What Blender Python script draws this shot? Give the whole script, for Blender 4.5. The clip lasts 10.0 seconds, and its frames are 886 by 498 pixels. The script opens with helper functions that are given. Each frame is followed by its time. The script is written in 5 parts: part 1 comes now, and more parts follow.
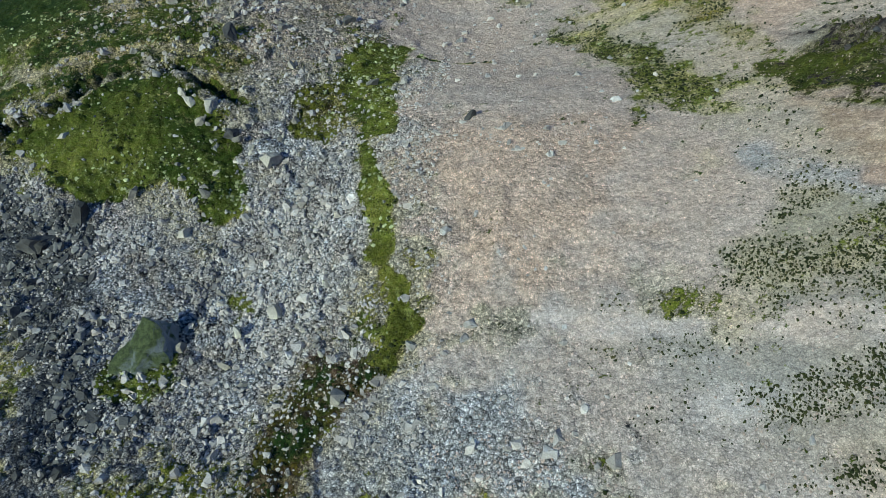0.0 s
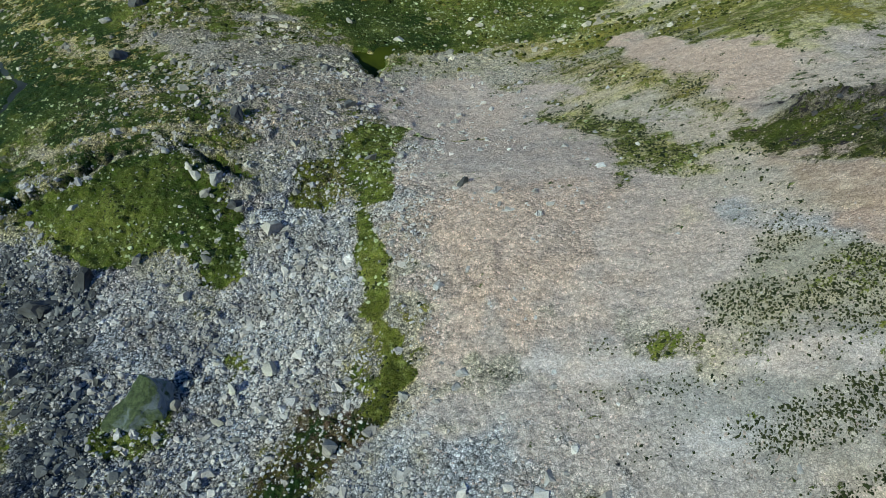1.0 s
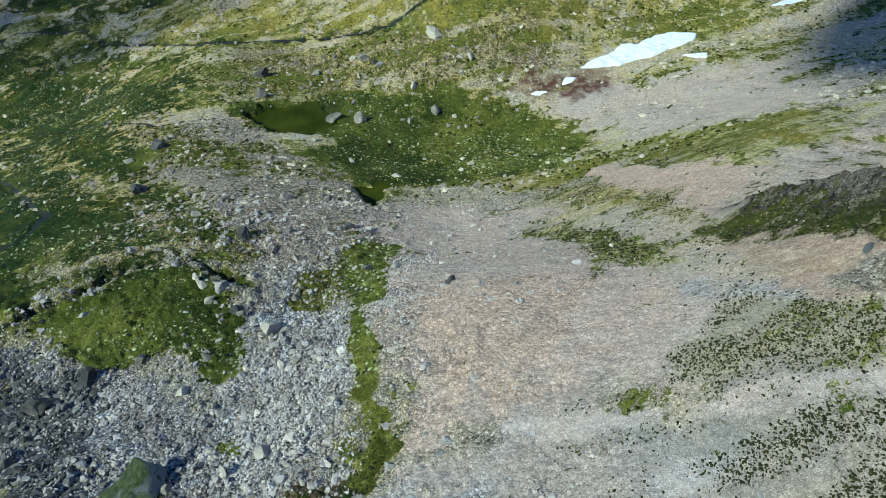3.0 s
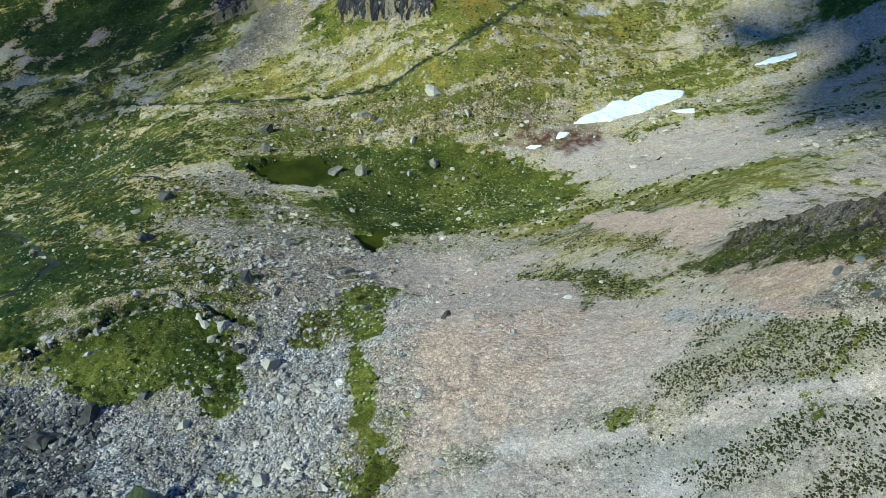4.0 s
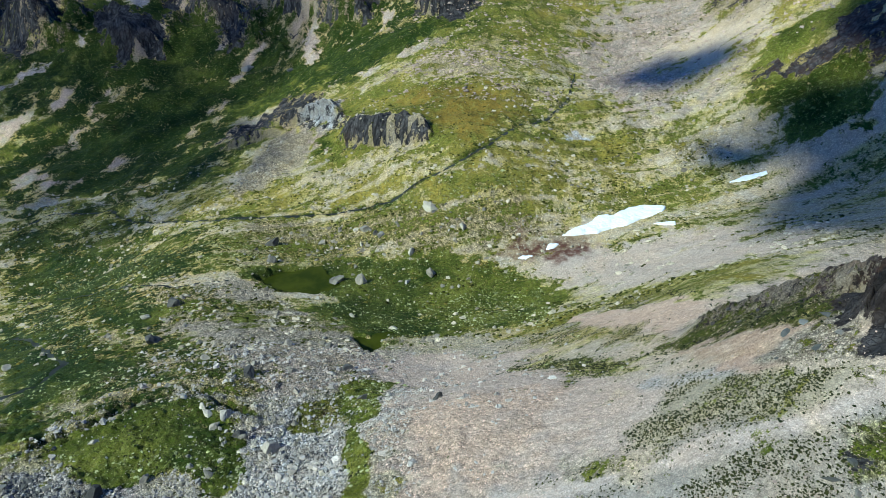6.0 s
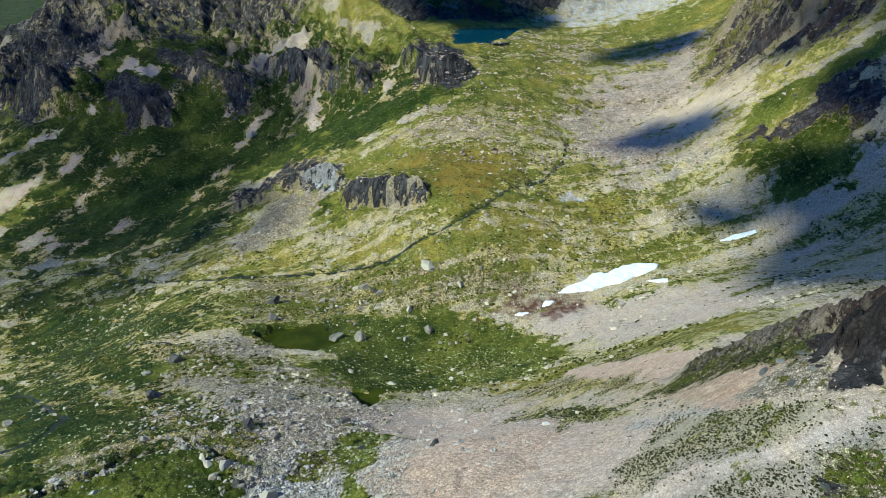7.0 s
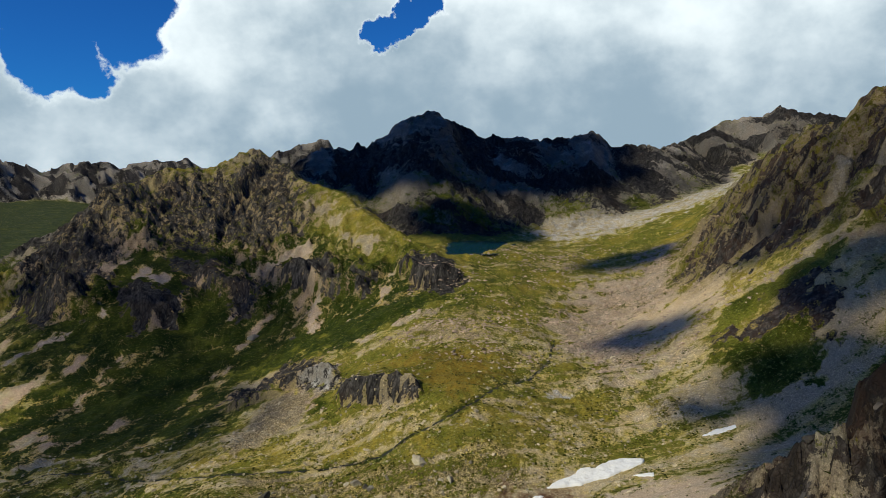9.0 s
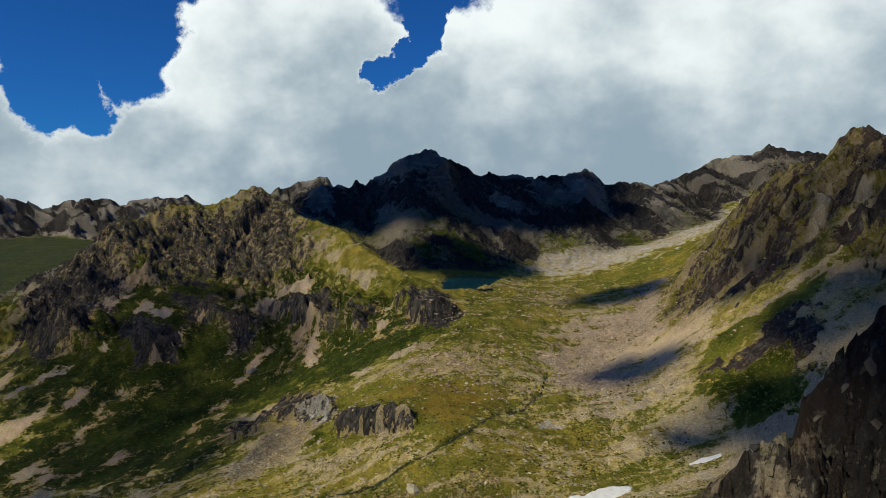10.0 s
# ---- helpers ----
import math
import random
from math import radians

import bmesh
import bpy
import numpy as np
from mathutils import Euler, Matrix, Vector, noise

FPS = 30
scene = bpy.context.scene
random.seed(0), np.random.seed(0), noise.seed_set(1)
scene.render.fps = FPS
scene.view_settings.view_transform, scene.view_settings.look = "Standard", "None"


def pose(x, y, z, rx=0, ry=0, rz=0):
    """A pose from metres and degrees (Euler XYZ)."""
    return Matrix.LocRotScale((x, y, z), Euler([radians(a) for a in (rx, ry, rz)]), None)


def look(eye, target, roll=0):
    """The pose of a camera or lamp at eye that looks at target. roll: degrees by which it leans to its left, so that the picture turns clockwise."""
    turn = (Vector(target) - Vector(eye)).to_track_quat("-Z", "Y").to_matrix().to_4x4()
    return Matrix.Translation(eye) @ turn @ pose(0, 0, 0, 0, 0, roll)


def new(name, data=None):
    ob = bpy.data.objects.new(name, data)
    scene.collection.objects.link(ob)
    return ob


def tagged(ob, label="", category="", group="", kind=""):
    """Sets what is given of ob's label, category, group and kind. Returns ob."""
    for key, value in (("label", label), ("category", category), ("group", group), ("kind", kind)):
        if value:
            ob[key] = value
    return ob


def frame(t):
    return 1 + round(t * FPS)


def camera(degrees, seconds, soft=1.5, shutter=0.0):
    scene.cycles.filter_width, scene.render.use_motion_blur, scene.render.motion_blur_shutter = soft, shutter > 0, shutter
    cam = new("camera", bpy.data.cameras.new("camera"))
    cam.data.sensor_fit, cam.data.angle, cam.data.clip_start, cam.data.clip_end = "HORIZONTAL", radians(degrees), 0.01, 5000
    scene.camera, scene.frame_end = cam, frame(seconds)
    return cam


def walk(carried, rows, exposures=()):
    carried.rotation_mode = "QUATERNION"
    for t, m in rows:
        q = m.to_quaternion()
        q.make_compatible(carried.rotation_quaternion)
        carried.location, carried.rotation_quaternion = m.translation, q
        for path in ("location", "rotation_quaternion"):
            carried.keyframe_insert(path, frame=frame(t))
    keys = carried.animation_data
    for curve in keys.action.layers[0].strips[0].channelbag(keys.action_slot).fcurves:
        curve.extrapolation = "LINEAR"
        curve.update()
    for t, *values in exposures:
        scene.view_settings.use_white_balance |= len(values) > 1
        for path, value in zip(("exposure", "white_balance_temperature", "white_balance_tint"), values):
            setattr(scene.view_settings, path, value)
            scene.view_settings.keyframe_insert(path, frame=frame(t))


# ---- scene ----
cam = camera(65.65, 10.0, soft=0.65)
PATH = [
    (0, look((-4.43, 26.61, 115.59), (-3.413, 66.763, 24.009), 1.87)),
    (0.5, look((-4.00, 23.99, 115.53), (-3.100, 70.424, 26.963), 1.48)),
    (1, look((-3.58, 21.25, 115.44), (-2.724, 74.129, 30.571), 1.25)),
    (1.5, look((-2.86, 18.62, 115.23), (-2.372, 77.775, 34.608), 0.73)),
    (2, look((-2.35, 16.05, 115.12), (-2.014, 79.709, 37.999), 0.48)),
    (2.5, look((-1.95, 13.27, 115.03), (-1.608, 80.795, 41.273), 0.45)),
    (4, look((-0.81, 5.22, 115.04), (-0.676, 82.172, 51.177), 0.20)),
    (4.5, look((-0.39, 2.53, 114.98), (-0.340, 82.346, 54.733), 0.08)),
    (5, look((-0.00, 0.00, 115.00), (-0.006, 82.417, 58.366), 0.00)),
    (5.5, look((0.31, -2.77, 114.95), (0.298, 82.232, 62.270), 0.02)),
    (7, look((1.16, -11.01, 115.07), (1.245, 80.606, 74.981), -0.11)),
    (7.5, look((1.48, -13.68, 115.01), (1.638, 79.791, 79.477), -0.08)),
    (8, look((1.79, -17.55, 115.07), (2.073, 78.032, 85.670), -0.04)),
    (8.5, look((2.48, -22.85, 115.01), (2.896, 75.101, 94.860), 0.02)),
    (9, look((3.12, -28.07, 114.90), (3.778, 71.331, 104.016), 0.09)),
    (9.5, look((3.90, -33.64, 114.97), (4.674, 66.063, 107.304), 0.09)),
    (10, look((4.76, -38.98, 115.04), (5.633, 60.862, 109.436), 0.10)),
]
EXPOSURES = [(0, -0.22, 5750, -16), (2.5, -0.1, 5600, -18), (5, 0.04, 5600, -16), (7, 0.08, 5900, -13), (8, -0.06, 6700, -9), (8.5, -0.42, 7500, -5), (10, -0.86, 8500, -2)]
walk(cam, PATH, EXPOSURES)

# ---- world and sun ----
SUN_FROM = Vector((-0.64, -0.40, 0.64)).normalized()
world = bpy.data.worlds.new("alpine_sky")
scene.world = world
world.use_nodes = True


def link_all(tree, pairs):
    for a, b in pairs:
        tree.links.new(a, b)


def node(tree, kind, **settings):
    made = tree.nodes.new(kind)
    for key, value in settings.items():
        if key == "operation":
            made.operation = value
        elif key == "blend_type":
            made.blend_type = value
        elif key == "data_type":
            made.data_type = value
        elif key == "feature":
            made.feature = value
        elif key == "noise_dimensions":
            made.noise_dimensions = value
    return made


def math_node(tree, operation, a, b=None, c=None, clamp=False):
    made = node(tree, "ShaderNodeMath", operation=operation)
    made.use_clamp = clamp
    for slot, v in enumerate((a, b, c)):
        if v is None:
            continue
        if isinstance(v, (int, float)):
            made.inputs[slot].default_value = v
        else:
            tree.links.new(v, made.inputs[slot])
    return made.outputs[0]


def ramp_node(tree, value, low, high, to_low=0.0, to_high=1.0):
    made = tree.nodes.new("ShaderNodeMapRange")
    made.interpolation_type = "SMOOTHSTEP"
    tree.links.new(value, made.inputs[0])
    for slot, v in zip((1, 2, 3, 4), (low, high, to_low, to_high)):
        made.inputs[slot].default_value = v
    return made.outputs[0]


def mix_node(tree, factor, a, b, blend="MIX"):
    made = node(tree, "ShaderNodeMix", data_type="RGBA", blend_type=blend)
    for slot, v in ((0, factor), (6, a), (7, b)):
        if isinstance(v, (int, float)):
            made.inputs[slot].default_value = v
        elif isinstance(v, tuple):
            made.inputs[slot].default_value = (*v, 1.0)
        else:
            tree.links.new(v, made.inputs[slot])
    return made.outputs[2]


def noise_node(tree, vector, scale, detail=4.0, rough=0.55, warp=0.0):
    made = tree.nodes.new("ShaderNodeTexNoise")
    tree.links.new(vector, made.inputs["Vector"])
    made.inputs["Scale"].default_value, made.inputs["Detail"].default_value = scale, detail
    made.inputs["Roughness"].default_value, made.inputs["Distortion"].default_value = rough, warp
    return made.outputs[0]


def sky_gap(tree, vector, az, el, inner, outer):
    """1 in the middle of a gap of blue sky, 0 outside it."""
    a, e = radians(az), radians(el)
    dot = node(tree, "ShaderNodeVectorMath", operation="DOT_PRODUCT")
    tree.links.new(vector, dot.inputs[0])
    dot.inputs[1].default_value = (math.sin(a) * math.cos(e), math.cos(a) * math.cos(e), math.sin(e))
    return ramp_node(tree, dot.outputs["Value"], math.cos(radians(outer)), math.cos(radians(inner)))


def build_sky():
    tree = world.node_tree
    tree.nodes.clear()
    out, back = tree.nodes.new("ShaderNodeOutputWorld"), tree.nodes.new("ShaderNodeBackground")
    sky = tree.nodes.new("ShaderNodeTexSky")
    sky.sky_type, sky.sun_disc = "NISHITA", False
    sky.sun_elevation, sky.sun_rotation = math.asin(SUN_FROM.z), math.atan2(SUN_FROM.x, SUN_FROM.y)
    sky.altitude, sky.dust_density, sky.ozone_density = 2300, 0.3, 2.0
    co = tree.nodes.new("ShaderNodeTexCoord").outputs["Generated"]
    stretch = tree.nodes.new("ShaderNodeMapping")
    stretch.inputs["Scale"].default_value = (1.0, 1.0, 1.25)
    tree.links.new(co, stretch.inputs[0])
    v = stretch.outputs[0]
    billow = noise_node(tree, v, 5.0, 9.0, 0.56, 0.0)
    wide = noise_node(tree, v, 1.6, 3.0, 0.5)
    swirl = tree.nodes.new("ShaderNodeTexNoise")
    tree.links.new(co, swirl.inputs["Vector"])
    swirl.inputs["Scale"].default_value, swirl.inputs["Detail"].default_value, swirl.inputs["Roughness"].default_value = 9.0, 9.0, 0.6
    away = node(tree, "ShaderNodeVectorMath", operation="MULTIPLY_ADD")
    tree.links.new(swirl.outputs["Color"], away.inputs[0])
    away.inputs[1].default_value = (0.14, 0.14, 0.14)
    centred = node(tree, "ShaderNodeVectorMath", operation="ADD")
    tree.links.new(co, centred.inputs[0])
    centred.inputs[1].default_value = (-0.07, -0.07, -0.07)
    tree.links.new(centred.outputs[0], away.inputs[2])
    level = node(tree, "ShaderNodeVectorMath", operation="NORMALIZE")
    tree.links.new(away.outputs[0], level.inputs[0])
    bent = level.outputs[0]
    gaps = sky_gap(tree, bent, -30, 13.4, 0.5, 4.5)
    for az, el, outer in ((-24, 13.6, 3.4), (-28.2, 8.6, 2.6), (-35, 15, 4.0), (-25, 17.5, 4.5), (0.5, 18.5, 2.6), (-1.0, 15.5, 1.7), (-2.6, 13.2, 1.4), (-3.6, 11.2, 1.3), (0.5, 22, 6.0)):
        gaps = math_node(tree, "MAXIMUM", gaps, sky_gap(tree, bent, az, el, 0.15 * outer, 1.6 * outer))
    # overhead and behind, the sky is open blue between the clouds
    gaps = math_node(tree, "ADD", gaps, sky_gap(tree, co, 180, 62, 60, 100))
    cover = math_node(tree, "ADD", math_node(tree, "MULTIPLY", billow, 0.9), math_node(tree, "MULTIPLY", wide, 0.35))
    cover = math_node(tree, "SUBTRACT", cover, math_node(tree, "MULTIPLY", gaps, 0.7))
    cloudy = ramp_node(tree, cover, 0.28, 0.44)
    depth = noise_node(tree, v, 3.1, 6.0, 0.5, 0.0)
    low = tree.nodes.new("ShaderNodeSeparateXYZ")
    tree.links.new(co, low.inputs[0])
    curl = noise_node(tree, v, 9.0, 6.0, 0.55, 0.0)
    shade = math_node(tree, "ADD", math_node(tree, "MULTIPLY_ADD", depth, 2.6, -0.85), math_node(tree, "MULTIPLY_ADD", curl, 1.6, -0.8))
    shade = math_node(tree, "ADD", shade, ramp_node(tree, cover, 0.38, 0.60, 0.18, -0.1))
    shade = math_node(tree, "ADD", shade, ramp_node(tree, low.outputs[2], 0.08, 0.30, -0.6, 0.35))
    shade = ramp_node(tree, shade, -0.45, 1.0)
    cloud = mix_node(tree, shade, CLOUD_SHADE, CLOUD_LIGHT)
    blue = mix_node(tree, 1.0, sky.outputs[0], (SKY_GAIN * 0.12, SKY_GAIN * 1.15, SKY_GAIN * 3.2), "MULTIPLY")
    link_all(tree, ((mix_node(tree, cloudy, blue, cloud), back.inputs[0]), (back.outputs[0], out.inputs[0])))
    back.inputs[1].default_value = 1.0


SKY_GAIN = 0.055
CLOUD_SHADE, CLOUD_LIGHT = (0.47, 0.68, 1.06), (1.50, 1.72, 2.25)
build_sky()
sun = new("sun", bpy.data.lights.new("sun", "SUN"))
sun.data.energy, sun.data.angle, sun.data.color = 5.0, radians(0.53), (1.0, 0.94, 0.85)
sun.rotation_euler = SUN_FROM.to_track_quat("Z", "Y").to_euler()
sun.location = (-200, -100, 400)

# ---- materials ----
def material(name):
    mat = bpy.data.materials.new(name)
    mat.use_nodes = True
    tree = mat.node_tree
    return mat, tree, tree.nodes["Principled BSDF"]


def attr_node(tree, name):
    made = tree.nodes.new("ShaderNodeAttribute")
    made.attribute_name = name
    return made


def split_node(tree, colour):
    made = tree.nodes.new("ShaderNodeSeparateColor")
    tree.links.new(colour, made.inputs[0])
    return made.outputs


def voronoi_node(tree, vector, scale, feature="F1"):
    made = node(tree, "ShaderNodeTexVoronoi", feature=feature)
    tree.links.new(vector, made.inputs["Vector"])
    made.inputs["Scale"].default_value = scale
    return made


def bump_node(tree, height, strength, distance, before=None):
    made = tree.nodes.new("ShaderNodeBump")
    made.inputs["Strength"].default_value, made.inputs["Distance"].default_value = strength, distance
    tree.links.new(height, made.inputs["Height"])
    if before is not None:
        tree.links.new(before, made.inputs["Normal"])
    return made.outputs[0]


def stone_colour(tree, co, tone, pale, coarse, yellow):
    """Broken stone: cool grey to buff, each stone of its own lightness."""
    # stones of two sizes, a little out of true; shade painted into the joints
    warp = tree.nodes.new("ShaderNodeTexNoise")
    tree.links.new(co, warp.inputs["Vector"])
    warp.inputs["Scale"].default_value, warp.inputs["Detail"].default_value = 1.7, 4.0
    push = node(tree, "ShaderNodeVectorMath", operation="MULTIPLY_ADD")
    tree.links.new(warp.outputs["Color"], push.inputs[0])
    push.inputs[1].default_value = (0.55, 0.55, 0.55)
    tree.links.new(co, push.inputs[2])
    co = push.outputs[0]
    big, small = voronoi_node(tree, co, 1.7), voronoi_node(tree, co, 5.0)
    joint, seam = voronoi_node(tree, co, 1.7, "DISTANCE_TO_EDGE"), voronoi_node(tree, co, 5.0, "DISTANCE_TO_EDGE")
    # darkens the colour where shade lies between the stones
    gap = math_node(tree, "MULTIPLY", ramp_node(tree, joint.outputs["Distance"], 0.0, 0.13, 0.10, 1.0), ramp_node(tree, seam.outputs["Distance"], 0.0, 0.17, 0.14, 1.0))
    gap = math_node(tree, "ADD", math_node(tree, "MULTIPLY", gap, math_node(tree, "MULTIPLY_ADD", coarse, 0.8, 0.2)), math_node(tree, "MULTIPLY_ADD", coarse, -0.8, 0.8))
    patch = noise_node(tree, co, 0.09, 5.0, 0.6)
    tint = math_node(tree, "ADD", tone, math_node(tree, "MULTIPLY_ADD", patch, 0.9, -0.45), clamp=True)
    base = mix_node(tree, tint, (0.475, 0.45, 0.405), mix_node(tree, ramp_node(tree, yellow, 0.1, 0.5), (0.68, 0.488, 0.34), (0.62, 0.485, 0.255)))
    base = mix_node(tree, math_node(tree, "MULTIPLY", coarse, ramp_node(tree, noise_node(tree, co, 0.14, 6.0, 0.68), 0.5, 0.68, 0.0, 0.6)), base, (0.30, 0.26, 0.20))
    base = mix_node(tree, math_node(tree, "MULTIPLY", pale, ramp_node(tree, noise_node(tree, co, 0.22, 5.0, 0.65), 0.38, 0.62), clamp=True), base, (0.66, 0.65, 0.625))
    rough = math_node(tree, "MULTIPLY", math_node(tree, "SUBTRACT", split_node(tree, big.outputs["Color"])[0], 0.5), math_node(tree, "MULTIPLY_ADD", coarse, 0.85, 0.12))
    finer = math_node(tree, "MULTIPLY", math_node(tree, "SUBTRACT", split_node(tree, small.outputs["Color"])[1], 0.5), math_node(tree, "MULTIPLY_ADD", coarse, 1.1, 0.15))
    light = math_node(tree, "ADD", math_node(tree, "ADD", rough, finer), math_node(tree, "MULTIPLY_ADD", coarse, 0.08, 1.0))
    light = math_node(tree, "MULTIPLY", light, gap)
    grit = noise_node(tree, co, 11.0, 3.0, 0.7)
    light = math_node(tree, "MULTIPLY", light, ramp_node(tree, grit, 0.2, 0.8, 0.5, 1.5))
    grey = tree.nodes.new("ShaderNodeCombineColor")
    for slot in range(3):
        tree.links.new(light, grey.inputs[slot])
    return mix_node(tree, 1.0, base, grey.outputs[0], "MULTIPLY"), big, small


def ground_material():
    mat, tree, bsdf = material("alpine_ground")
    co = tree.nodes.new("ShaderNodeTexCoord").outputs["Object"]
    first, second = attr_node(tree, "cover"), attr_node(tree, "soil")
    veg, dry, tone = split_node(tree, first.outputs["Color"])[:3]
    wet = first.outputs["Alpha"]
    rust, pale, crag = split_node(tree, second.outputs["Color"])[:3]
    coarse = attr_node(tree, "coarse").outputs["Fac"]
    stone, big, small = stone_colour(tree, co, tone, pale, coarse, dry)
    stone = mix_node(tree, math_node(tree, "MULTIPLY", rust, ramp_node(tree, noise_node(tree, co, 0.5, 5.0, 0.6), 0.25, 0.6)), stone, (0.15, 0.062, 0.036))
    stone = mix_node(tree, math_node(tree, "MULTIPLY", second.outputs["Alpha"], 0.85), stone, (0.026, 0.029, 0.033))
    lichened = math_node(tree, "MULTIPLY", math_node(tree, "MULTIPLY", ramp_node(tree, veg, 0.22, 0.62), math_node(tree, "MULTIPLY_ADD", crag, -0.8, 1.0)), ramp_node(tree, noise_node(tree, co, 0.3, 6.0, 0.7), 0.3, 0.6, 0.45, 0.9))
    stone = mix_node(tree, lichened, stone, (0.92, 0.95, 0.36), "MULTIPLY")
    # bare rock: dark, streaked down the face
    streak = tree.nodes.new("ShaderNodeMapping")
    streak.inputs["Scale"].default_value = (1.0, 1.0, 0.22)
    tree.links.new(co, streak.inputs[0])
    vein = noise_node(tree, streak.outputs[0], 0.35, 8.0, 0.68, 0.6)
    flake = noise_node(tree, co, 1.1, 6.0, 0.7)
    rock = mix_node(tree, ramp_node(tree, vein, 0.36, 0.66), (0.030, 0.031, 0.034), (0.18, 0.172, 0.168))
    rock = mix_node(tree, ramp_node(tree, noise_node(tree, co, 0.045, 4.0, 0.6), 0.52, 0.68, 0.0, 0.45), rock, (0.135, 0.098, 0.078))
    rock = mix_node(tree, ramp_node(tree, flake, 0.3, 0.75), rock, (0.22, 0.20, 0.19), "SOFT_LIGHT")
    joint, split = voronoi_node(tree, streak.outputs[0], 0.42, "DISTANCE_TO_EDGE"), voronoi_node(tree, co, 1.5, "DISTANCE_TO_EDGE")
    crack = math_node(tree, "MULTIPLY", ramp_node(tree, joint.outputs["Distance"], 0.0, 0.16, 0.45, 1.0), ramp_node(tree, split.outputs["Distance"], -0.05, 0.14, 0.5, 1.0))
    rock = mix_node(tree, crack, (0.014, 0.013, 0.013), rock)
    geo = tree.nodes.new("ShaderNodeNewGeometry")
    up = tree.nodes.new("ShaderNodeSeparateXYZ")
    tree.links.new(geo.outputs["Normal"], up.inputs[0])
    steep = ramp_node(tree, math_node(tree, "ADD", up.outputs[2], math_node(tree, "MULTIPLY_ADD", flake, 0.45, -0.22)), 0.93, 0.74)
    bed = attr_node(tree, "rock").outputs["Fac"]
    patchy = noise_node(tree, co, 0.21, 9.0, 0.7, 0.4)
    rib = noise_node(tree, streak.outputs[0], 0.30, 7.0, 0.72, 0.3)
    shown = math_node(tree, "ADD", math_node(tree, "MULTIPLY", bed, 1.3), math_node(tree, "ADD", math_node(tree, "MULTIPLY_ADD", flake, 1.2, -0.6), math_node(tree, "ADD", math_node(tree, "MULTIPLY_ADD", patchy, 1.2, -0.6), math_node(tree, "MULTIPLY_ADD", rib, 2.4, -1.2))))
    bare = math_node(tree, "MAXIMUM", math_node(tree, "MULTIPLY", math_node(tree, "MULTIPLY", crag, steep), 0.42), ramp_node(tree, shown, 0.5, 0.68), clamp=True)
    rock = mix_node(tree, math_node(tree, "MULTIPLY", rust, ramp_node(tree, patchy, 0.4, 0.62)), rock, (0.15, 0.075, 0.045))
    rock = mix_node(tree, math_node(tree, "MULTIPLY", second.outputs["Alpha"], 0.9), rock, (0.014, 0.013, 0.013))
    under = mix_node(tree, bare, stone, rock)
    # moss, sedge and dry grass
    clump = noise_node(tree, co, 0.9, 7.0, 0.68, 0.3)
    broad = noise_node(tree, co, 0.055, 6.0, 0.62, 0.5)
    fine = noise_node(tree, co, 5.0, 4.0, 0.7)
    age = math_node(tree, "ADD", dry, math_node(tree, "MULTIPLY_ADD", broad, 1.5, -0.78), clamp=True)
    green = mix_node(tree, ramp_node(tree, age, 0.0, 0.5), (0.015, 0.037, 0.002), (0.088, 0.116, 0.005))
    green = mix_node(tree, ramp_node(tree, age, 0.45, 1.0), green, (0.46, 0.33, 0.055))
    green = mix_node(tree, ramp_node(tree, clump, 0.36, 0.66, 0.75, 0.0), green, (0.014, 0.020, 0.002))
    green = mix_node(tree, math_node(tree, "MULTIPLY", ramp_node(tree, fine, 0.35, 0.75, 0.0, 0.6), ramp_node(tree, age, 0.0, 0.6, 0.12, 1.0)), green, (0.43, 0.37, 0.10))
    green = mix_node(tree, math_node(tree, "MULTIPLY", rust, ramp_node(tree, clump, 0.3, 0.7, 0.3, 0.8)), green, (0.19, 0.092, 0.016))
    green = mix_node(tree, math_node(tree, "MULTIPLY", wet, ramp_node(tree, noise_node(tree, co, 0.16, 4.0, 0.6), 0.35, 0.6)), green, (0.014, 0.030, 0.004))
    fleck = math_node(tree, "MULTIPLY", ramp_node(tree, noise_node(tree, co, 0.75, 9.0, 0.78), 0.535, 0.61, 0.0, 0.75), math_node(tree, "MULTIPLY_ADD", wet, -0.75, 1.0))
    green = mix_node(tree, fleck, green, (0.27, 0.275, 0.075))
    green = mix_node(tree, ramp_node(tree, noise_node(tree, co, 1.3, 6.0, 0.75, 0.3), 0.46, 0.36, 0.0, 0.65), green, (0.012, 0.017, 0.002))
    grow = math_node(tree, "ADD", math_node(tree, "MULTIPLY_ADD", patchy, 2.0, -1.0), math_node(tree, "ADD", math_node(tree, "MULTIPLY", clump, 1.7), math_node(tree, "ADD", math_node(tree, "MULTIPLY", broad, 0.8), math_node(tree, "MULTIPLY", fine, 0.9))))
    fill = math_node(tree, "ADD", grow, math_node(tree, "MULTIPLY_ADD", veg, 1.05, -2.22))
    fill = math_node(tree, "SUBTRACT", fill, math_node(tree, "MULTIPLY", bare, 0.9))
    cover = ramp_node(tree, fill, -0.07, 0.07)
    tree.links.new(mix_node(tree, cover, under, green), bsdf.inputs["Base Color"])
    tree.links.new(math_node(tree, "MULTIPLY_ADD", math_node(tree, "MULTIPLY", wet, cover), -0.25, 0.92), bsdf.inputs["Roughness"])
    bsdf.inputs["Specular IOR Level"].default_value = 0.08
    pebbles = math_node(tree, "ADD", math_node(tree, "MULTIPLY", big.outputs["Distance"], -1.0), math_node(tree, "MULTIPLY", small.outputs["Distance"], -0.35))
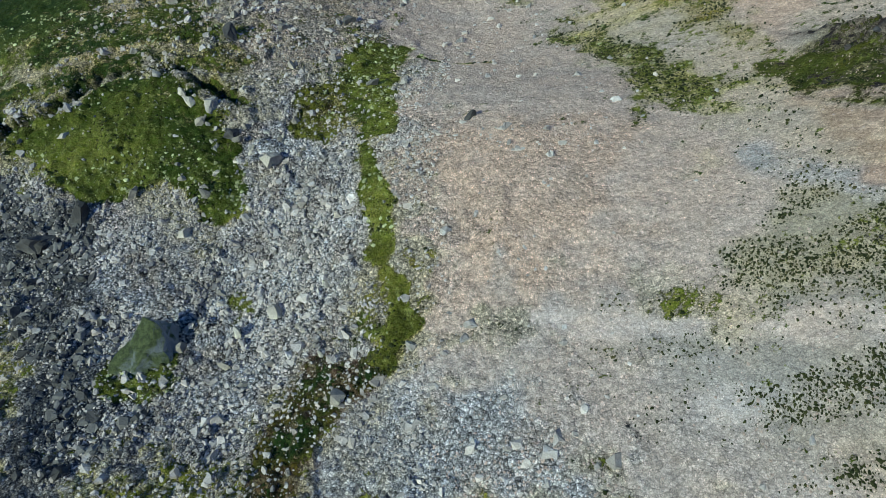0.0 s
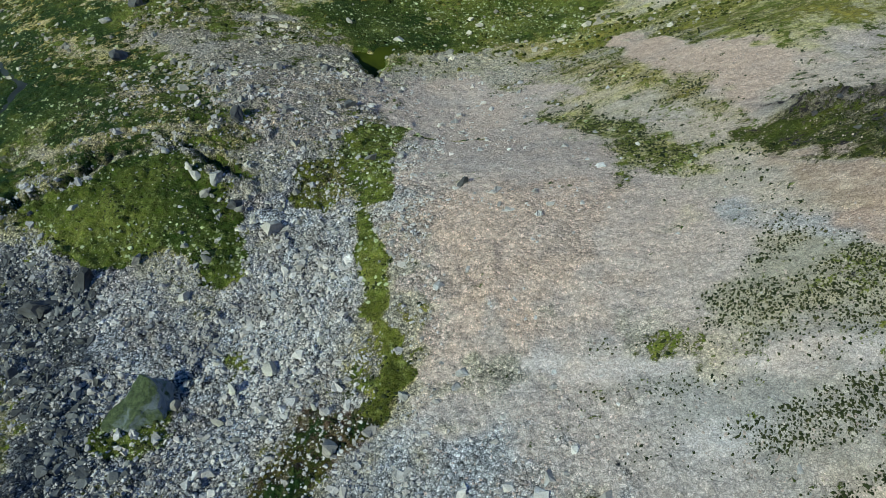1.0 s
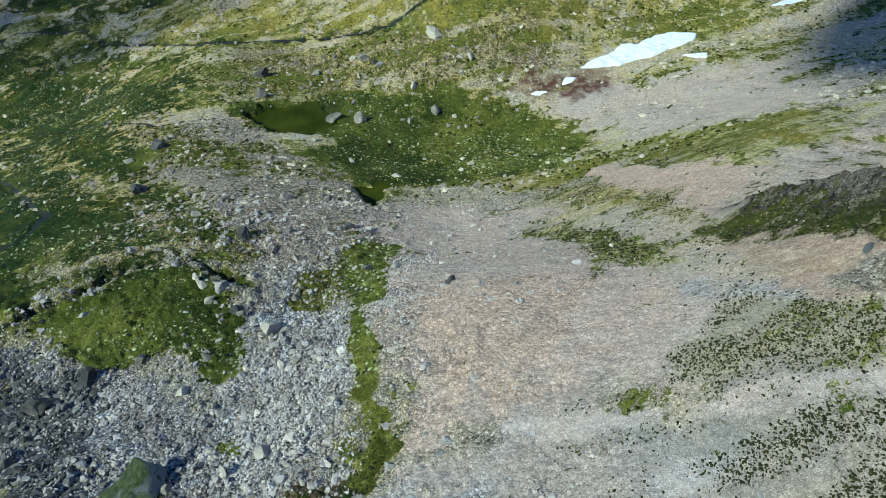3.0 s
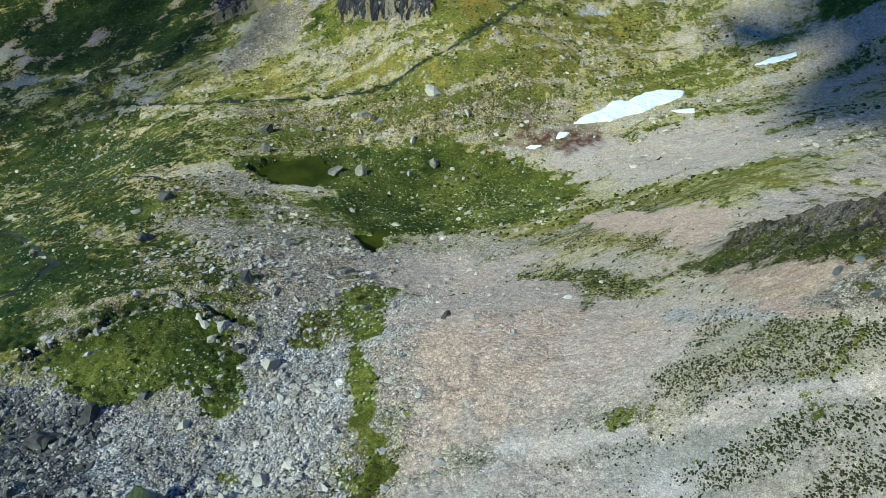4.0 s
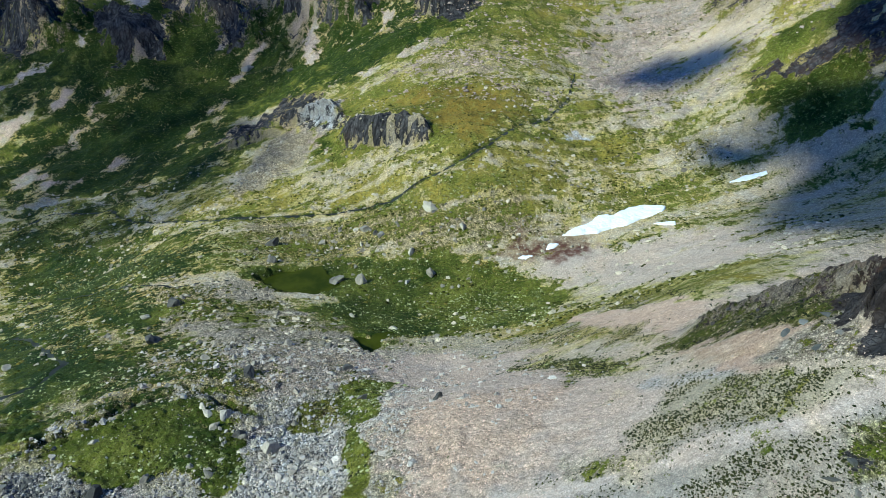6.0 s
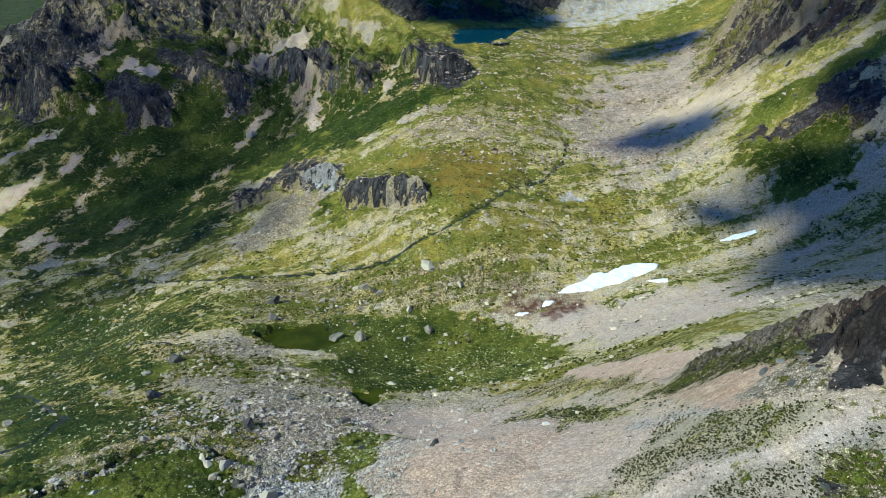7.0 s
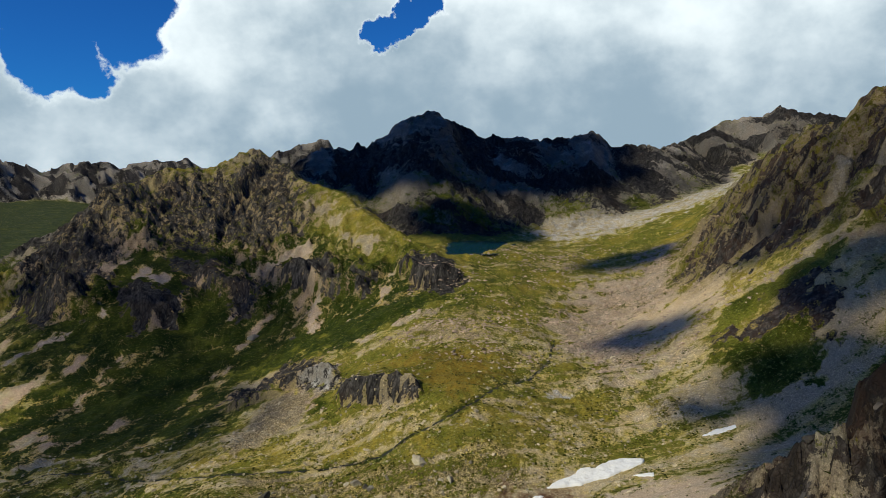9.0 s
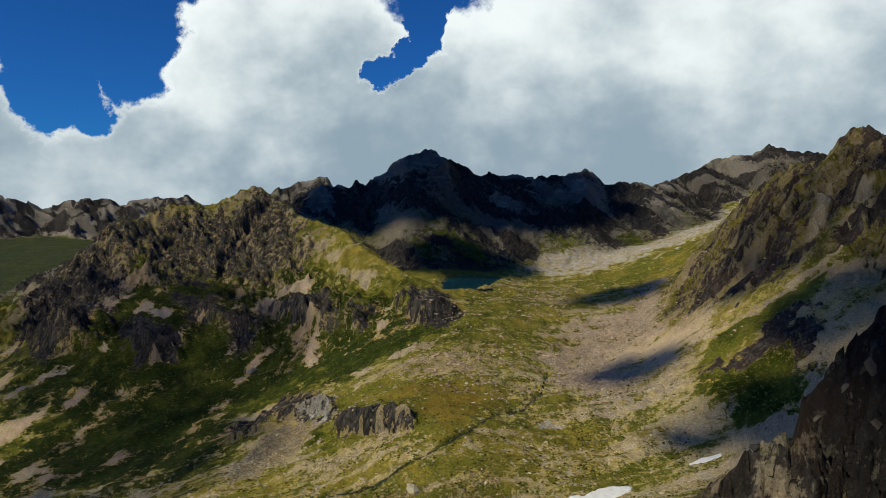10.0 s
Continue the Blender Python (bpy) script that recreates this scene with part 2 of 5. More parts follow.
    stony = math_node(tree, "MULTIPLY", pebbles, math_node(tree, "MULTIPLY", math_node(tree, "MULTIPLY_ADD", coarse, 1.1, -0.14, clamp=True), math_node(tree, "SUBTRACT", 1.0, cover)))
    n = bump_node(tree, stony, 1.0, 0.5)
    n = bump_node(tree, math_node(tree, "ADD", clump, math_node(tree, "MULTIPLY", math_node(tree, "ADD", vein, math_node(tree, "MULTIPLY", crack, 0.35)), math_node(tree, "MULTIPLY", bare, 4.0))), 0.7, 0.9, n)
    n = bump_node(tree, fine, 0.4, 0.12, n)
    tree.links.new(n, bsdf.inputs["Normal"])
    return mat


def boulder_material(name, cool, warm, lichen, spread=0.95):
    mat, tree, bsdf = material(name)
    co = tree.nodes.new("ShaderNodeTexCoord").outputs["Object"]
    geo, info = tree.nodes.new("ShaderNodeNewGeometry"), tree.nodes.new("ShaderNodeObjectInfo")
    own = math_node(tree, "FRACT", math_node(tree, "ADD", geo.outputs["Random Per Island"], info.outputs["Random"]))
    patch, grit = noise_node(tree, co, 0.8, 6.0, 0.65), noise_node(tree, co, 7.0, 4.0, 0.7)
    base = mix_node(tree, math_node(tree, "ADD", math_node(tree, "MULTIPLY", own, 0.7), math_node(tree, "MULTIPLY_ADD", patch, 0.8, -0.25), clamp=True), cool, warm)
    base = mix_node(tree, ramp_node(tree, patch, 0.52, 0.66, 0.0, 0.5), base, lichen)
    base = mix_node(tree, ramp_node(tree, grit, 0.3, 0.75, 0.0, 0.45), base, (0.09, 0.09, 0.09))
    light = math_node(tree, "MULTIPLY_ADD", math_node(tree, "FRACT", math_node(tree, "MULTIPLY", own, 7.3)), spread, 0.98 - 0.5 * spread)
    light = math_node(tree, "MULTIPLY", light, ramp_node(tree, noise_node(tree, co, 0.11, 4.0, 0.6), 0.35, 0.62, 0.72, 1.18))
    grey = tree.nodes.new("ShaderNodeCombineColor")
    for slot in range(3):
        tree.links.new(light, grey.inputs[slot])
    tree.links.new(mix_node(tree, 1.0, base, grey.outputs[0], "MULTIPLY"), bsdf.inputs["Base Color"])
    bsdf.inputs["Roughness"].default_value = 0.9
    bsdf.inputs["Specular IOR Level"].default_value = 0.08
    n = bump_node(tree, patch, 0.5, 0.2)
    tree.links.new(bump_node(tree, grit, 0.5, 0.05, n), bsdf.inputs["Normal"])
    return mat


def tuft_material(name, dark, mid, dry):
    mat, tree, bsdf = material(name)
    co = tree.nodes.new("ShaderNodeTexCoord").outputs["Object"]
    own = tree.nodes.new("ShaderNodeNewGeometry").outputs["Random Per Island"]
    fine = noise_node(tree, co, 4.0, 4.0, 0.7)
    base = mix_node(tree, ramp_node(tree, own, 0.0, 0.7), dark, mid)
    base = mix_node(tree, ramp_node(tree, math_node(tree, "MULTIPLY", own, noise_node(tree, co, 0.15, 3.0)), 0.3, 0.6), base, dry)
    tree.links.new(mix_node(tree, ramp_node(tree, fine, 0.3, 0.7, 0.0, 0.5), base, dark), bsdf.inputs["Base Color"])
    bsdf.inputs["Roughness"].default_value, bsdf.inputs["Specular IOR Level"].default_value = 0.95, 0.1
    tree.links.new(bump_node(tree, fine, 0.6, 0.15), bsdf.inputs["Normal"])
    return mat


def mossy_material():
    """Grey rock with moss wherever it faces up."""
    mat, tree, bsdf = material("mossy_rock")
    co = tree.nodes.new("ShaderNodeTexCoord").outputs["Object"]
    up = tree.nodes.new("ShaderNodeSeparateXYZ")
    tree.links.new(tree.nodes.new("ShaderNodeNewGeometry").outputs["Normal"], up.inputs[0])
    patch, grit = noise_node(tree, co, 2.2, 7.0, 0.65), noise_node(tree, co, 14.0, 4.0, 0.7)
    rock = mix_node(tree, patch, (0.07, 0.08, 0.08), (0.25, 0.26, 0.25))
    moss = mix_node(tree, ramp_node(tree, grit, 0.3, 0.7), (0.02, 0.03, 0.006), (0.075, 0.09, 0.025))
    grown = ramp_node(tree, math_node(tree, "ADD", up.outputs[2], math_node(tree, "MULTIPLY_ADD", patch, 1.2, -0.6)), 0.66, 1.0)
    tree.links.new(mix_node(tree, grown, rock, moss), bsdf.inputs["Base Color"])
    bsdf.inputs["Roughness"].default_value = 0.92
    tree.links.new(bump_node(tree, grit, 0.6, 0.08, bump_node(tree, patch, 0.6, 0.3)), bsdf.inputs["Normal"])
    return mat


def snow_material():
    mat, tree, bsdf = material("old_snow")
    co = tree.nodes.new("ShaderNodeTexCoord").outputs["Object"]
    dirt = noise_node(tree, co, 0.7, 6.0, 0.65)
    cups = voronoi_node(tree, co, 1.1)
    tree.links.new(mix_node(tree, ramp_node(tree, dirt, 0.5, 0.75, 0.0, 0.5), (0.84, 0.86, 0.88), (0.52, 0.49, 0.46)), bsdf.inputs["Base Color"])
    bsdf.inputs["Roughness"].default_value = 0.6
    tree.links.new(bump_node(tree, cups.outputs["Distance"], 0.5, 0.2), bsdf.inputs["Normal"])
    return mat


def water_material(name, deep, edge, rough, gloss=0.5):
    mat, tree, bsdf = material(name)
    co = tree.nodes.new("ShaderNodeTexCoord").outputs["Object"]
    stain = noise_node(tree, co, 0.12, 4.0, 0.6)
    tree.links.new(mix_node(tree, ramp_node(tree, stain, 0.35, 0.65), deep, edge), bsdf.inputs["Base Color"])
    bsdf.inputs["Roughness"].default_value, bsdf.inputs["IOR"].default_value = rough, 1.33
    bsdf.inputs["Specular IOR Level"].default_value = gloss
    tree.links.new(bump_node(tree, noise_node(tree, co, 2.2, 3.0, 0.6), 0.15, 0.05), bsdf.inputs["Normal"])
    return mat


def cloud_material():
    mat, tree, bsdf = material("cloud_vapour")
    co = tree.nodes.new("ShaderNodeTexCoord").outputs["Object"]
    puff = noise_node(tree, co, 0.02, 6.0, 0.6)
    tree.links.new(mix_node(tree, puff, (0.75, 0.77, 0.80), (0.92, 0.92, 0.93)), bsdf.inputs["Base Color"])
    bsdf.inputs["Roughness"].default_value, bsdf.inputs["Specular IOR Level"].default_value = 1.0, 0.0
    return mat


GROUND = ground_material()
BOULDER = boulder_material("weathered_boulder", (0.33, 0.305, 0.25), (0.50, 0.435, 0.32), (0.46, 0.44, 0.25))
# dark stone whose colour also carries the block field's shade
DARK_BOULDER = boulder_material("dark_shaded_boulder", (0.058, 0.054, 0.048), (0.165, 0.155, 0.13), (0.23, 0.22, 0.16))
SCREE = boulder_material("broken_scree", (0.435, 0.40, 0.345), (0.59, 0.505, 0.395), (0.67, 0.65, 0.61), 0.6)
FAN = boulder_material("buff_fan_stone", (0.45, 0.34, 0.265), (0.61, 0.45, 0.335), (0.60, 0.51, 0.42), 0.35)
BUFF = boulder_material("buff_moraine_stone", (0.40, 0.35, 0.245), (0.58, 0.485, 0.335), (0.48, 0.45, 0.28))
BOG_STONE = boulder_material("lichened_stone", (0.30, 0.32, 0.12), (0.50, 0.50, 0.25), (0.40, 0.43, 0.14))
TUFT = tuft_material("sedge_tufts", (0.018, 0.023, 0.008), (0.05, 0.052, 0.016), (0.11, 0.092, 0.032))
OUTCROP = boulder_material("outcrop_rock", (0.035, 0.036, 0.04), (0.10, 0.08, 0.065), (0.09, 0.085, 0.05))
MOSSY = mossy_material()
PALE_OUTCROP = boulder_material("pale_slab_rock", (0.14, 0.15, 0.14), (0.25, 0.225, 0.18), (0.17, 0.18, 0.09))
DRY_TUFT = tuft_material("dry_grass_tufts", (0.03, 0.034, 0.005), (0.075, 0.08, 0.012), (0.22, 0.17, 0.035))
SNOW = snow_material()
LAKE_WATER = water_material("glacial_water", (0.006, 0.05, 0.075), (0.008, 0.06, 0.085), 0.12)
BOG_WATER = water_material("peaty_water", (0.022, 0.03, 0.003), (0.048, 0.055, 0.005), 0.5, 0.04)
BROOK_WATER = water_material("brook_water", (0.02, 0.022, 0.02), (0.04, 0.045, 0.038), 0.45, 0.08)
VAPOUR = cloud_material()


# ---- lie of the land ----
def soft_ramp(v, k):
    return k * np.log1p(np.exp(np.clip(v / k, -30, 30)))


def smax(a, b, k):
    return 0.5 * (a + b + np.sqrt((a - b) ** 2 + k * k))


def hash_grid(ix, iy, seed):
    n = (ix.astype(np.int64) * 374761393 + iy.astype(np.int64) * 668265263 + seed * 974711) & 0xFFFFFFFF
    n = ((n ^ (n >> 13)) * 1274126177) & 0xFFFFFFFF
    return ((n ^ (n >> 16)) & 0xFFFF) / 65535.0


def value_noise(x, y, seed=0):
    """Smooth noise from 0 to 1 with one cell to a unit."""
    ix, iy = np.floor(x), np.floor(y)
    fx, fy = x - ix, y - iy
    fx, fy = fx * fx * fx * (fx * (fx * 6 - 15) + 10), fy * fy * fy * (fy * (fy * 6 - 15) + 10)
    a, b = hash_grid(ix, iy, seed), hash_grid(ix + 1, iy, seed)
    c, d = hash_grid(ix, iy + 1, seed), hash_grid(ix + 1, iy + 1, seed)
    return a + (b - a) * fx + (c - a) * fy + (a - b - c + d) * fx * fy


def fbm(x, y, octaves=4, seed=0, gain=0.5):
    total, amp, norm = 0.0, 1.0, 0.0
    for n in range(octaves):
        c, s = math.cos(0.6 * n), math.sin(0.6 * n)
        total = total + amp * (value_noise((x * c - y * s) * 2**n, (x * s + y * c) * 2**n, seed + n) - 0.5)
        norm, amp = norm + amp, amp * gain
    return 2 * total / norm


def ridged(x, y, octaves=4, seed=0, gain=0.55):
    total, amp, norm = 0.0, 1.0, 0.0
    for n in range(octaves):
        total = total + amp * (1 - np.abs(2 * value_noise(x * 2**n + 3.7 * n, y * 2**n, seed + n) - 1))
        norm, amp = norm + amp, amp * gain
    return total / norm


def crest(x, y, line, front, back, bend=0.0):
    """Height of a ridge under its crest line, with the run along it and the distance from it. front: the fall to the right of the line."""
    best, sides = np.full(x.shape, 1e9), []
    for (x0, y0, z0), (x1, y1, z1) in zip(line[:-1], line[1:]):
        dx, dy = x1 - x0, y1 - y0
        span = math.hypot(dx, dy)
        s = np.clip(((x - x0) * dx + (y - y0) * dy) / span**2, 0, 1)
        u, v = x - x0 - s * dx, y - y0 - s * dy
        d = np.hypot(u, v)
        lean = np.clip(2.0 * (u * dy - v * dx) / (span * d + 1e-6), -1, 1)
        sides.append((d, z0 + s * (z1 - z0), 0.5 * (front + back) + 0.5 * (front - back) * lean))
        best = np.minimum(best, d)
    # the nearest stretches of the line share each place
    z, fall, total = np.zeros(x.shape), np.zeros(x.shape), np.zeros(x.shape)
    for d, high, slope in sides:
        w = np.exp(np.clip((best - d) / (0.02 * best + 0.4), -40, 0))
        z, fall, total = z + w * high, fall + w * slope, total + w
    z, fall, run = z / total, fall / total, 0.0
    return z - best * fall + bend * best**2, run, best


# swells and hollows: x, y, radius, height
SLOPE_SWELLS = [
    (53, -6, 24, 6.9), (25, 38, 16, 7.3), (47, 50, 16, 10.7), (-31, 50, 16, -3.1), (-65, 61, 16, -4.1),
    (58, 61, 16, 10.8), (2, 72, 16, 7.9), (-31, 72, 16, -3.2), (53, 94, 24, 7.2), (-48, 94, 24, 4.7),
    (2, 111, 24, -5.3), (70, 128, 24, 3.4),
]
VALLEY_SWELLS = [
    (9, 150, 34, -4.8), (105, 150, 34, 1.7), (33, 174, 34, -11.4), (81, 198, 34, 1.7), (128, 198, 34, -17.7),
    (-14, 198, 34, -9.6), (-133, 198, 34, -11.9), (-86, 198, 34, 10.6), (288, 205, 70, 16.5), (9, 222, 34, 21.6),
    (57, 222, 34, -11.9), (-38, 222, 34, -7.3), (170, 262, 48, 13.0),
]
UPPER_SWELLS = [
    (204, 296, 48, 24.4), (-166, 296, 48, -8.4), (2, 296, 48, 11.5), (-300, 303, 70, -13.3), (103, 330, 48, -14.9),
    (-104, 401, 70, -21.3), (-6, 401, 70, 18.9), (-6, 450, 70, 15.3), (-251, 450, 70, 19.6), (-202, 499, 70, 18.6),
    (239, 499, 70, 10.3), (141, 499, 70, -7.9), (-160, 520, 100, 18.7), (-90, 660, 100, 19.4), (260, 660, 100, -20.6),
]


def valley(x, y):
    """The valley without its ridges: a slope that falls to the bogs, the flat and the upper step with the lake."""
    h = 6.236 + 0.3693 * soft_ramp(150 - y, 35) + 0.0705 * soft_ramp(x - 60, 25) + 0.0765 * soft_ramp(-x - 60, 30)
    h = h + 0.1235 * soft_ramp(np.minimum(y, 620) - 250, 30) + 0.1863 * np.clip(x, -420, 420)
    for cx, cy, r, up in SLOPE_SWELLS + VALLEY_SWELLS + UPPER_SWELLS:
        h = h + up * np.exp(-((x - cx) ** 2 + (y - cy) ** 2) / (2 * r * r))
    return h

LAKE_LEVEL = 62.0
LEFT_CREST = [(-330, 455, 30), (-300, 478, 52), (-273, 504, 84), (-262, 520, 103), (-243, 551, 108), (-230, 567, 118), (-201, 583, 119),
              (-183, 594, 127), (-164, 599, 136), (-142, 594, 127), (-121, 568, 109)]
LEFT_SHOULDER = [(-135, 585, 121), (-121, 568, 109), (-97, 542, 106), (-74, 515, 99), (-52, 478, 85), (-24, 440, 74), (-4, 420, 66)]
HEAD_WALL = [(-330, 730, 96), (-179, 730, 104), (-122, 715, 142), (-90, 717, 139), (-84, 717, 146), (-74, 717, 141), (-62, 719, 152), (-41, 721, 166), (-24, 722, 175), (-10, 722, 179), (2, 722, 179.5), (14, 722, 176), (24, 722, 168), (36, 721, 160), (69, 719, 152),
             (88, 717, 154), (118, 714, 151), (148, 709, 155), (165, 705, 158), (186, 701, 141), (216, 700, 144), (242, 715, 142), (302, 810, 154),
             (327, 801, 166), (356, 822, 181), (404, 812, 187), (412, 808, 197), (425, 791, 189), (470, 740, 172), (560, 640, 190)]
BACK_PEAK = [(-391, 1408, 106), (-334, 1422, 160), (-277, 1434, 181), (-230, 1443, 185), (-206, 1446, 148), (-120, 1450, 120)]
FAR_RANGE = [(-2100, 1250, 260), (-1423, 1764, 190), (-1223, 1906, 157), (-1165, 1941, 134), (-1104, 1976, 121), (-1085, 1987, 138), (-985, 2037, 152), (-951, 2053, 132),
             (-841, 2100, 153), (-779, 2123, 159), (-717, 2145, 128), (-584, 2184, 119), (-200, 2300, 110), (600, 2300, 130), (1500, 1900, 200)]
RIGHT_CREST = [(300, 640, 100), (228, 475, 112), (231, 429, 136), (226, 387, 143), (221, 356, 140), (221, 344, 143), (228, 340, 155), (229, 328, 158),
               (234, 313, 154), (247, 279, 157), (270, 200, 152), (290, 90, 150), (310, -60, 160), (330, -260, 190)]
NEAR_CRAG = [(36, 88, 41.5), (42, 80, 55.5), (46, 74, 63), (50, 62, 75), (54, 54, 83), (58, 54, 91), (65, 52, 99), (80, 48, 108), (115, 40, 117)]
DARK_CRAG = [(43.5, 59, 68), (44.5, 55, 75), (45.5, 51.5, 79), (47.5, 49, 82), (52, 47, 85)]
HOME_RIDGE = [(330, -260, 190), (100, -330, 210), (-150, -300, 190), (-420, -240, 140), (-800, -250, 200)]


def land(x, y, fine=False):
    """Smooth height of the ground and how much of it is crag (0 to 1); with fine, also the crags' own relief."""
    h = valley(x, y)
    crag, relief = np.zeros(x.shape), np.zeros(x.shape)
    # crest line, fall in front and behind, blend, crag, length and height of its ribs, the way they follow each other
    for line, front, back, blend, steep, grain, amp, way in (
        (LEFT_CREST, 0.62, 0.9, 6.0, 1.0, 7.5, 10.0, 10),
        (LEFT_SHOULDER, 0.75, 0.8, 6.0, 0.5, 11.0, 9.0, 10),
        (HEAD_WALL, 0.55, 0.8, 8.0, 1.0, 24.0, 9.0, 0),
        (RIGHT_CREST, 1.15, 1.0, 10.0, 0.9, 12.0, 15.0, 75),
        (NEAR_CRAG, 0.95, 1.2, 2.0, 1.0, 5.5, 4.0, -60),
        (DARK_CRAG, 1.9, 1.5, 1.0, 1.0, 3.0, 2.5, -60),
        (BACK_PEAK, 0.45, 0.5, 10.0, 1.0, 60.0, 26.0, 0),
        (FAR_RANGE, 0.30, 0.3, 15.0, 1.0, 90.0, 46.0, 30),
        (HOME_RIDGE, 0.6, 0.5, 20.0, 0.6, 60.0, 10.0, 0),
    ):
        r, s, d = crest(x, y, line, front, back)
        up = np.clip((r - h) / (2 * blend) + 0.5, 0, 1)
        crag = np.maximum(crag, up * steep)
        if fine:
            c, w = math.cos(radians(way)), math.sin(radians(way))
            along, across = (x * c + y * w) / grain, (y * c - x * w) / grain
            bendy = 0.7 * fbm(along / 2, across / 2, 3, 5)
            ribs = ridged(along + bendy, across / 3.2 + bendy, 4, 21) - 0.55
            blocks = fbm(along * 1.4, across * 1.4, 6, 33, 0.62)
            own = amp * (0.9 * ribs + 0.7 * blocks) * np.clip(0.35 + d / (2.5 * grain), 0.35, 1)
            relief = np.where(up > 0.02, relief * (1 - up) + own * up, relief)
        h = smax(h, r, blend)
    return (h, crag, relief) if fine else (h, crag)

# ---- ground cover ----
def shaped_edge(x, y):
    return 1.0 * fbm(x / 9.0, y / 9.0, 4, 71) + 0.8 * fbm(x / 2.4, y / 2.4, 4, 83)


def area_mask(x, y, outline, soft, ragged=2.0):
    """1 inside an outline on the plan, fading over soft metres at a ragged edge."""
    px, py = np.array(outline, float).T
    box = 4 * soft + 4
    sel = np.nonzero((x > px.min() - box) & (x < px.max() + box) & (y > py.min() - box) & (y < py.max() + box))
    u, v = x[sel], y[sel]
    near, inside = np.full(u.shape, 1e9), np.zeros(u.shape, bool)
    for n in range(len(px)):
        x0, y0, x1, y1 = px[n], py[n], px[n - 1], py[n - 1]
        dx, dy = x1 - x0, y1 - y0
        s = np.clip(((u - x0) * dx + (v - y0) * dy) / (dx * dx + dy * dy + 1e-9), 0, 1)
        near = np.minimum(near, np.hypot(u - x0 - s * dx, v - y0 - s * dy))
        cross = ((y0 > v) != (y1 > v)) & (u < dx * (v - y0) / (dy + 1e-12) + x0)
        inside ^= cross
    d = np.where(inside, near, -near) + soft * ragged * shaped_edge(u, v)
    m = np.zeros(x.shape)
    k = np.clip(0.5 + d / (2 * soft), 0, 1)
    m[sel] = k * k * (3 - 2 * k)
    return m


def stroke_mask(x, y, line, width, soft):
    px, py = np.array(line, float).T
    box = width + 4 * soft + 2
    sel = np.nonzero((x > px.min() - box) & (x < px.max() + box) & (y > py.min() - box) & (y < py.max() + box))
    u, v = x[sel], y[sel]
    near = np.full(u.shape, 1e9)
    for n in range(len(px) - 1):
        dx, dy = px[n + 1] - px[n], py[n + 1] - py[n]
        s = np.clip(((u - px[n]) * dx + (v - py[n]) * dy) / (dx * dx + dy * dy + 1e-9), 0, 1)
        near = np.minimum(near, np.hypot(u - px[n] - s * dx, v - py[n] - s * dy))
    m = np.zeros(x.shape)
    k = np.clip(0.5 + (width - near + soft * 2.0 * shaped_edge(u, v)) / (2 * soft), 0, 1)
    m[sel] = k * k * (3 - 2 * k)
    return m


class Cover:
    """What grows and lies on the ground at each place of the plan."""

    def __init__(self, x, y, crag):
        self.x, self.y = x, y
        far = np.clip((y - 240) / 120, 0, 1)
        east = np.clip((x - 8) / 14, 0, 1) * np.clip((125 - y) / 20, 0, 1)
        self.of = {
            "veg": 0.36 + 0.34 * far + 0.2 * fbm(x / 40, y / 40, 3, 11) + 0.1 * crag,
            "dry": 0.45 - 0.2 * east + 0.25 * far + 0.25 * fbm(x / 70, y / 70, 3, 17),
            "tone": 0.5 + 0.2 * east + 0.45 * np.clip((y - 110) / 60, 0, 1) - 0.5 * np.clip((y - 560) / 60, 0, 1),
            "wet": np.zeros(x.shape),
            "rust": np.zeros(x.shape),
            "pale": 0.3 * np.clip((y - 120) / 40, 0, 1) * np.clip((500 - y) / 60, 0, 1) * np.clip((130 - x) / 30, 0, 1),
            "dark": np.zeros(x.shape),
            "coarse": 0.7 - 0.36 * np.clip((y - 105) / 50, 0, 1) - 0.5 * east,
            "rock": np.zeros(x.shape),
            "tufts": np.zeros(x.shape),
        }

    def lay(self, m, wet=0.0, rust=0.0, pale=0.0, dark=0.0, rock=0.0, tufts=0.0, **values):
        for name, value in {"wet": wet, "rust": rust, "pale": pale, "dark": dark, "rock": rock, "tufts": tufts, **values}.items():
            self.of[name] = self.of[name] * (1 - m) + value * m

    def area(self, outline, soft, **values):
        self.lay(area_mask(self.x, self.y, outline, soft), **values)

    def stroke(self, line, width, soft, **values):
        self.lay(stroke_mask(self.x, self.y, line, width, soft), **values)


